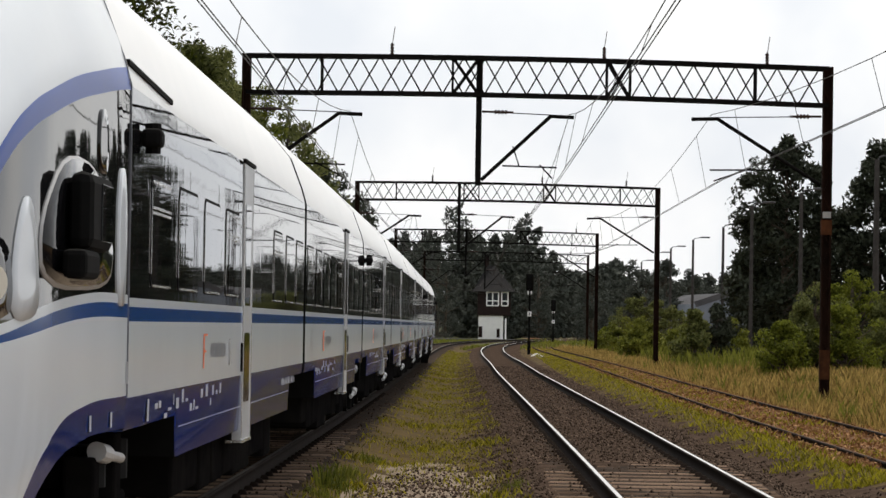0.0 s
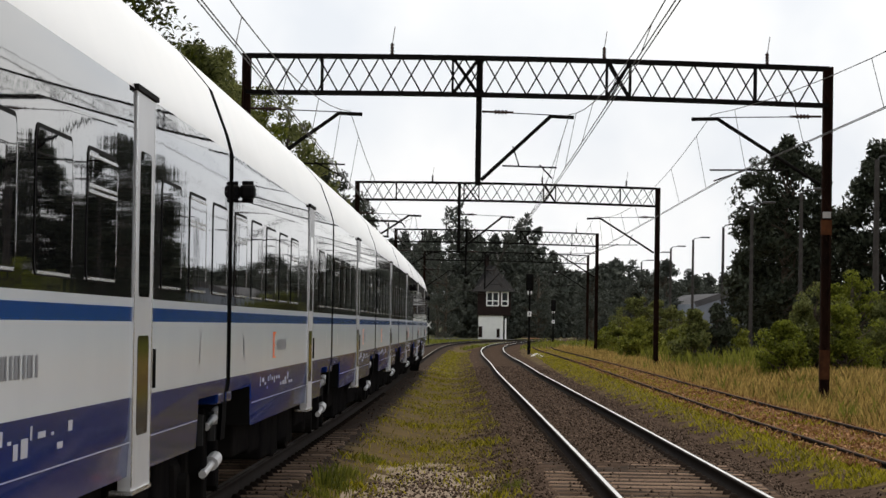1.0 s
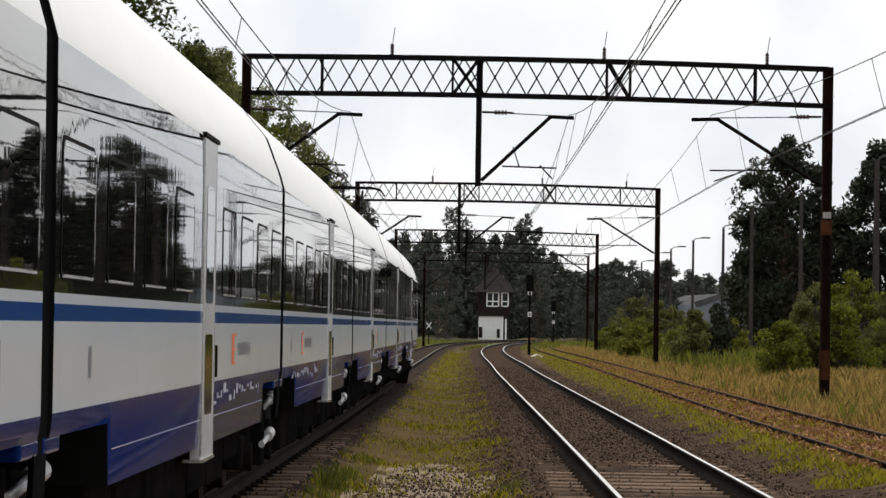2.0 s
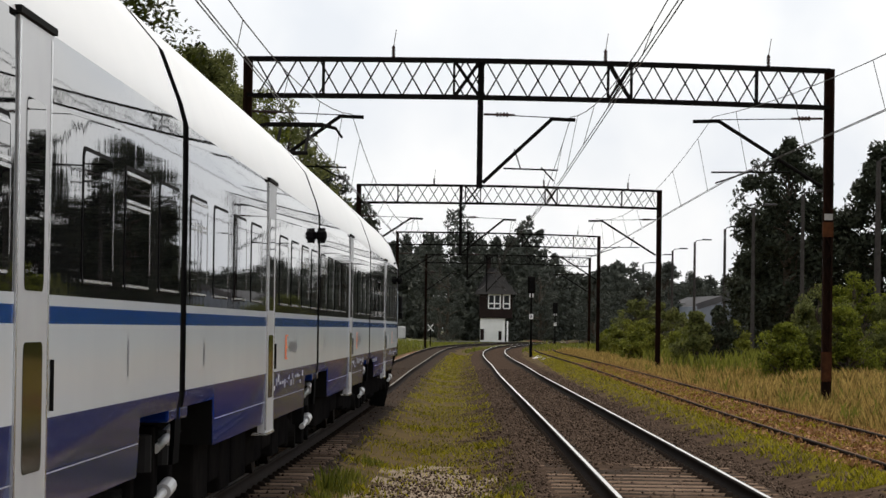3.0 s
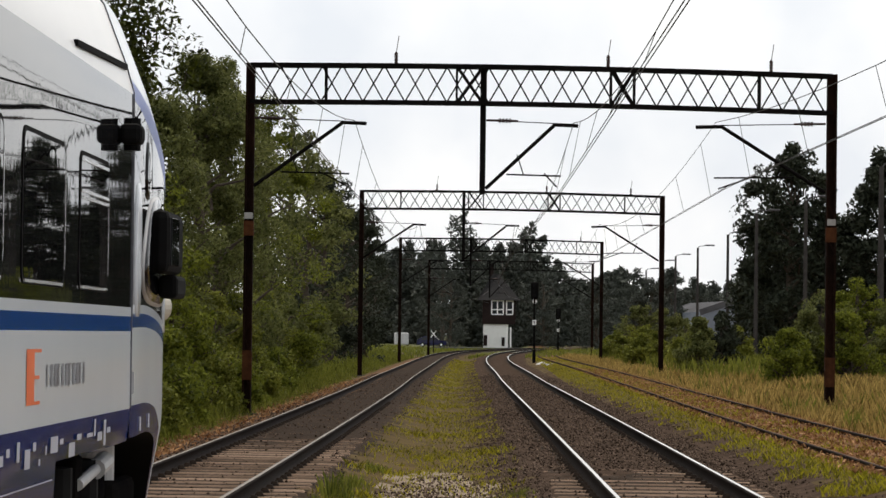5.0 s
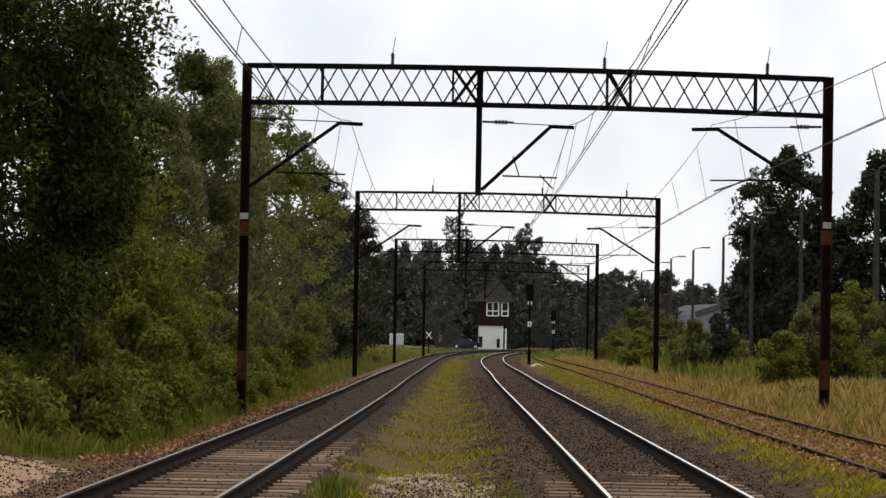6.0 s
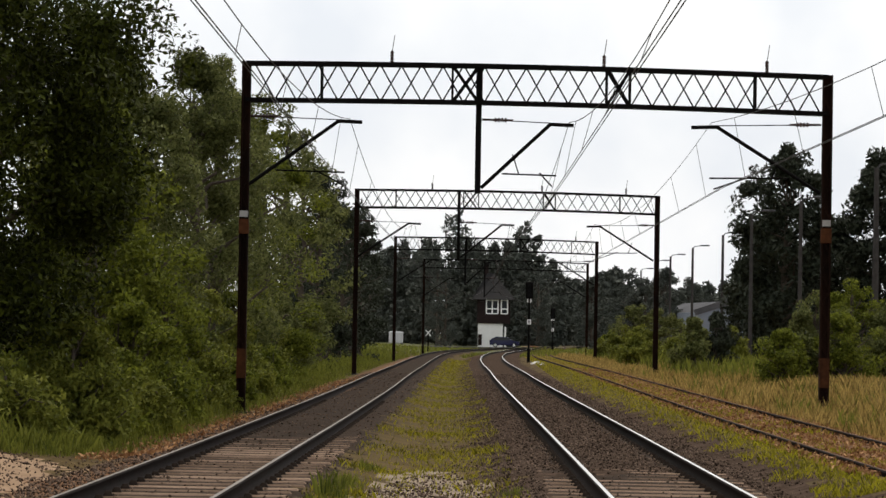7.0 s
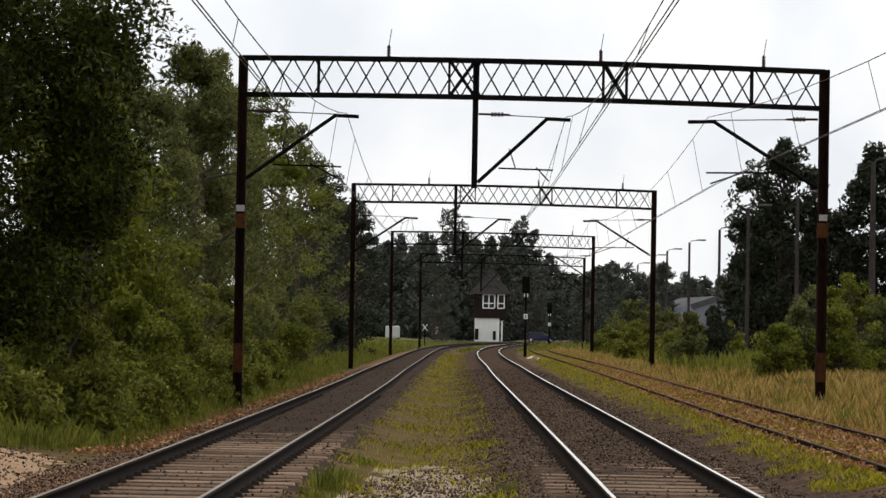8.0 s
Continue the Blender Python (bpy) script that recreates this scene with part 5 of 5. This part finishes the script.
# ---- lamp posts ----
def lamp_post(x, y, top, tapered):
    t = empty("lamp_post", pose(x, y, float(ground_z(x, y))), "slim concrete lamp post with a curved-arm head" if not tapered else "thick tapered concrete lamp post", "lamp post", "lamp posts")
    bm = bmesh.new()
    tube(bm, (0, 0, -0.2), (0, 0, top), 0.17 if tapered else 0.13, 0.10 if tapered else 0.09, 10)
    part("post", bm, M_POST, t)
    bm = bmesh.new()
    tube(bm, (0, 0, top - 0.1), (0.15, 0, top + 0.12), 0.035)
    tube(bm, (0.15, 0, top + 0.12), (0.7, 0, top + 0.2), 0.03)
    part("arm", bm, M_LAMPGREY, t)
    bm = bmesh.new()
    box(bm, 0.6, 1.35, -0.12, 0.12, top + 0.15, top + 0.27, 0.04)
    part("lantern", bm, M_LAMPGREY, t)


for x, y, tp in ((16.4, 138, 9.0), (16.5, 172, 9.0), (15.3, 189, 8.9), (16.7, 231, 9.0), (16.8, 266, 9.0), (16.7, 296, 9.0), (16.6, 320, 9.0), (17.0, 358, 9.0), (17.5, 401, 9.0)):
    lamp_post(x, y, tp, y < 140)


# ---- signals ----
def signal(x, y, hgt, s=1.0):
    t = empty("railway_signal", pose(x, y, float(ground_z(x, y))), "colour-light signal on a slim dark post", "signal", "railway signals")
    bm = bmesh.new()
    tube(bm, (0, 0, -0.1), (0, 0, hgt - 1.0), 0.07 * s)
    tube(bm, (0, 0, 0), (0, 0, 0.9), 0.11 * s)
    part("post", bm, M_GANTRY, t)
    bm = bmesh.new()
    box(bm, -0.26 * s, 0.26 * s, -0.1, 0.1, hgt - 1.15, hgt, 0.1)
    part("signal_head", bm, M_GANTRY, t)
    for k in range(3):
        bm = bmesh.new()
        tube(bm, (0, -0.1, hgt - 0.25 - 0.33 * k), (0, -0.26, hgt - 0.25 - 0.33 * k), 0.11 * s, n=14)
        part("lens_hood", bm, M_RUBBER, t)
        bm = bmesh.new()
        tube(bm, (0, -0.1, hgt - 0.25 - 0.33 * k), (0, -0.13, hgt - 0.25 - 0.33 * k), 0.085 * s, n=14)
        part("lens", bm, M_REDLIT if k == 0 else M_REDLAMP, t)
    bm = bmesh.new()
    tube(bm, (0, -0.02, hgt - 1.3), (0, 0.06, hgt - 1.3), 0.16 * s, n=16)
    part("round_plate", bm, M_FRAMEW, t, "pale round plate under the signal head")
    bm = bmesh.new()
    box(bm, -0.13 * s, 0.13 * s, -0.1, -0.07, hgt * 0.5 - 0.17, hgt * 0.5 + 0.17, 0.01)
    part("number_plate", bm, M_FRAMEW, t, "small white plate")
    bm = bmesh.new()
    box(bm, -0.05 * s, 0.05 * s, -0.105, -0.101, hgt * 0.5 - 0.1, hgt * 0.5 + 0.1)
    part("plate_mark", bm, M_INK, t)


signal(3.0, 221, 5.45)
signal(7.2, 345, 4.6)


# ---- signal box, crossing, road, far vehicles ----
def signal_box():
    t = empty("signal_box", pose(0, 480, -0.3), "two-storey railway signal box, white below and dark above", "building")
    bm = bmesh.new()
    box(bm, -0.95, 2.7, 0, 4, 0, 3.5)
    part("lower_wall", bm, M_WALLWHITE, t, "white rendered lower storey")
    bm = bmesh.new()
    box(bm, -1.1, 3.75, -0.25, 5, 3.5, 7.05)
    part("upper_wall", bm, M_WALLDARK, t, "dark upper storey")
    bm = bmesh.new()
    e = [bm.verts.new(p) for p in ((-1.9, -0.9, 7.0), (4.45, -0.9, 7.0), (4.45, 5.8, 7.0), (-1.9, 5.8, 7.0))]
    r = [bm.verts.new(p) for p in ((0.3, 2.0, 10.9), (1.3, 2.9, 10.9))]
    for q in ((e[0], e[1], r[1], r[0]), (e[1], e[2], r[1]), (e[2], e[3], r[0], r[1]), (e[3], e[0], r[0]), (e[3], e[2], e[1], e[0])):
        bm.faces.new(q)
    part("roof", bm, M_TILE, t, "steep dark hipped roof")
    bm = bmesh.new()
    box(bm, 0.0, 0.5, 2.2, 2.8, 9.6, 12.4)
    part("chimney", bm, M_WALLDARK, t)
    for x0, x1, k in ((0.25, 1.95, 2), (2.42, 3.34, 1)):
        bm = bmesh.new()
        box(bm, x0, x1, -0.30, -0.26, 5.0, 6.95)
        w = part("window", bm, M_PANE, t)
        bm = bmesh.new()
        for x in [x0 + (x1 - x0) * i / k for i in range(k + 1)]:
            box(bm, x - 0.09, x + 0.09, -0.36, -0.26, 4.95, 7.0)
        for z in (4.95, 5.65, 6.92):
            box(bm, x0, x1, -0.355, -0.265, z - 0.08, z + 0.08)
        part("frame", bm, M_FRAMEW, w)
    for x0, x1, z1 in ((-0.9, -0.35, 1.9), (1.75, 2.2, 1.6)):
        bm = bmesh.new()
        box(bm, x0, x1, -0.05, 0.02, 0.3, z1)
        part("door", bm, M_WALLDARK, t)
    for i, x in enumerate((2.45, 3.05)):
        bm = bmesh.new()
        box(bm, x - 0.12, x + 0.12, -1.6, -1.4, 0.1, 3.1, 0.03)
        part("porch_post", bm, M_FRAMEW, t, "white porch post")


signal_box()


def crossing():
    bm = bmesh.new()
    box(bm, -120, 160, 441, 449, -0.5, -0.12)
    tagged(finish("road", bm, M_ROAD), "narrow asphalt road over the level crossing", "road", kind="structure")
    t = empty("crossing_sign", pose(-6.0, 351, -0.34), "white crossed warning sign on a post", "sign")
    bm = bmesh.new()
    tube(bm, (0, 0, 0), (0, 0, 2.0), 0.06)
    part("post", bm, M_GANTRY, t)
    bm = bmesh.new()
    for s in (-1, 1):
        bar(bm, (-0.28 * s, -0.08, 1.65), (0.28 * s, -0.08 - 0.01 * s, 2.35), 0.03, 0.09)
    part("cross_board", bm, M_FRAMEW, t, "crossed white boards")


crossing()


def saloon(name, x, y, mat, label, turn=0):
    """A hatchback; it points along +x."""
    t = empty(name, pose(x, y, -0.12, 0, 0, turn), label, "car")
    prof = [(-2.0, 0.3), (2.0, 0.3), (2.08, 0.62), (1.95, 0.78), (1.05, 0.93), (0.35, 1.38), (-1.1, 1.45), (-1.75, 1.15), (-2.05, 0.9)]
    bm = bmesh.new()
    rings = []
    for yy, sh in ((-0.84, 0.0), (-0.78, 1), (0.78, 1), (0.84, 0.0)):
        rings.append([bm.verts.new((px * (0.99 if not sh else 1), yy * (1 - 0.14 * max(0, pz - 0.9) / 0.55), pz)) for px, pz in prof])
    for a, b in zip(rings[:-1], rings[1:]):
        for i in range(len(prof)):
            bm.faces.new((a[i], a[(i + 1) % len(prof)], b[(i + 1) % len(prof)], b[i]))
    bm.faces.new(rings[0][::-1])
    bm.faces.new(rings[-1])
    bmesh.ops.recalc_face_normals(bm, faces=bm.faces)
    part("body", bm, mat, t)
    for s in (-1, 1):
        bm = bmesh.new()
        v = [bm.verts.new((px, s * (0.86 - 0.22 * (pz - 0.9)), pz)) for px, pz in ((-1.6, 0.95), (0.85, 0.95), (0.3, 1.31), (-1.05, 1.36))]
        w = [bm.verts.new((p.co.x, p.co.y - s * 0.03, p.co.z)) for p in v]
        bm.faces.new(v)
        for i in range(4):
            bm.faces.new((v[i], v[(i + 1) % 4], w[(i + 1) % 4], w[i]))
        bmesh.ops.recalc_face_normals(bm, faces=bm.faces)
        part("side_window", bm, M_PANE, t)
        for wx in (-1.25, 1.3):
            bm = bmesh.new()
            tube(bm, (wx, s * 0.66, 0.31), (wx, s * 0.86, 0.31), 0.31, n=20)
            wh = part("wheel", bm, M_RUBBER, t)
            bm = bmesh.new()
            tube(bm, (wx, s * 0.85, 0.31), (wx, s * 0.872, 0.31), 0.19, n=14)
            part("rim", bm, M_ALU, wh)
        bm = bmesh.new()
        box(bm, 1.93, 2.07, min(s * 0.5, s * 0.78), max(s * 0.5, s * 0.78), 0.62, 0.74, 0.02)
        part("headlight", bm, M_GREYW, t)
    bm = bmesh.new()
    v = [bm.verts.new(p) for p in ((1.03, -0.72, 0.96), (1.03, 0.72, 0.96), (0.40, 0.66, 1.38), (0.40, -0.66, 1.38))]
    w = [bm.verts.new(p.co + Vector((-0.03, 0, -0.03))) for p in v]
    bm.faces.new(v)
    for i in range(4):
        bm.faces.new((v[i], v[(i + 1) % 4], w[(i + 1) % 4], w[i]))
    # opaque pale grey paints the sky's reflection on the glass
    part("windscreen", bm, M_GREYW, t, "windscreen painted pale as if reflecting the sky")
    return t


blue_car = saloon("blue_car", 0, 445, M_CARBLUE, "small dark blue hatchback driving over the crossing")


def parked_van(x, y):
    t = empty("white_van", pose(x, y, -0.3, 0, 0, 97), "white delivery van parked by the crossing", "van")
    bm = bmesh.new()
    box(bm, -1.6, 1.6, -0.9, 0.9, 0.4, 2.1, 0.15)
    part("body", bm, M_GREYW, t)
    for wx in (-1.0, 1.0):
        bm = bmesh.new()
        tube(bm, (wx, -0.92, 0.35), (wx, -0.75, 0.35), 0.35, n=14)
        part("wheel", bm, M_RUBBER, t)
    bm = bmesh.new()
    box(bm, 0.7, 1.4, -0.93, -0.89, 1.3, 1.85, 0.01)
    part("side_window", bm, M_PANE, t)


parked_van(-12.6, 468)


def hall():
    """Grey hall with a low gable, far behind the bushes."""
    t = empty("warehouse", pose(25.4, 330, -0.4), "low grey sheet-metal hall with a shallow gable roof", "building")
    bm = bmesh.new()
    vs = [(-4, 0, 0), (3.6, 0, 0), (3.6, 0, 4.5), (-0.4, 0, 5.8), (-4, 0, 4.6)]
    a, b = [bm.verts.new(p) for p in vs], [bm.verts.new((p[0] - 3, 30, p[2])) for p in vs]
    bm.faces.new(a[::-1]), bm.faces.new(b)
    for i in range(5):
        bm.faces.new((a[i], a[(i + 1) % 5], b[(i + 1) % 5], b[i]))
    bmesh.ops.recalc_face_normals(bm, faces=bm.faces)
    for f in bm.faces:
        f.material_index = 1 if f.normal.z > 0.3 else 0
    part("wall", bm, [M_HALL, M_HALLROOF], t)
    bm = bmesh.new()
    bar(bm, (-4.3, 0, 4.55), (-0.4, 0, 5.88), 0.12, 0.6)
    bar(bm, (-0.4, 0, 5.88), (3.9, 0, 4.45), 0.12, 0.6)
    part("roof_edge", bm, M_HALLROOF, t)
    for x in (0.9, 2.1):
        bm = bmesh.new()
        box(bm, x, x + 0.8, -0.05, 0.01, 2.4, 3.2)
        w = part("window", bm, M_PANE, t)
        bm = bmesh.new()
        for q in (x - 0.04, x + 0.36, x + 0.76):
            box(bm, q, q + 0.08, -0.09, -0.04, 2.35, 3.25)
        part("frame", bm, M_FRAMEW, w)


hall()


def rubble():
    r = random.Random(8)
    for i in range(9):
        bm = bmesh.new()
        bmesh.ops.create_icosphere(bm, subdivisions=2, radius=1.0)
        for v in bm.verts:
            v.co *= 1 + 0.25 * noise.noise(v.co * 1.7 + Vector((i, 0, 0)))
        bmesh.ops.scale(bm, vec=(r.uniform(0.2, 0.45), r.uniform(0.7, 1.8), r.uniform(0.1, 0.2)), verts=bm.verts)
        ob = finish("rubble", bm, M_PALE)
        y = 170 + i * 5.5
        ob.matrix_basis = pose(float(along(THIRD, y)) - 1.2 + r.uniform(-0.3, 0.3), y, -0.25, 0, 0, r.uniform(-20, 20))
        tagged(ob, "pale broken concrete lump beside the siding", "rubble", "rubble beside the siding")


rubble()


def scrap():
    bm = bmesh.new()
    bmesh.ops.create_icosphere(bm, subdivisions=2, radius=1.0)
    for v in bm.verts:
        v.co *= 1 + 0.4 * noise.noise(v.co * 2.1)
    bmesh.ops.scale(bm, vec=(0.09, 0.12, 0.05), verts=bm.verts)
    ob = finish("plastic_scrap", bm, M_ORANGE)
    ob.matrix_basis = pose(-0.20, 36.2, float(ground_z(-0.20, 36.2)) + 0.02, 0, 0, 25)
    tagged(ob, "crumpled orange plastic scrap lying on the grit", "litter")


scrap()


# ---- what moves ----
def track_pose(ya, yb):
    """A pose on the left track with the origin at ya, pointing to yb."""
    xa, xb = float(along(LEFT, ya)), float(along(LEFT, yb))
    return pose(xa, ya, 0, 0, 0, math.degrees(math.atan2(-(xb - xa), yb - ya)))


def motions():
    def joint(k, t):
        return 35.3 + CAR * (k - 1) - 27.08 * t

    times = [i * 0.5 for i in range(17)]
    walk(cars[0], [(t, track_pose(joint(1, t), joint(1, t) - CAR)) for t in times])
    for k in range(1, 7):
        walk(cars[k], [(t, track_pose(joint(k, t), joint(k + 1, t))) for t in times])
    walk(cars[7], [(t, track_pose(joint(7, t), joint(7, t) + CAR)) for t in times])
    walk(blue_car, [(t, pose(2.75 + 5.3 * (t - 7.0), 445, -0.12)) for t in (0, 2, 4, 6, 8)])


motions()
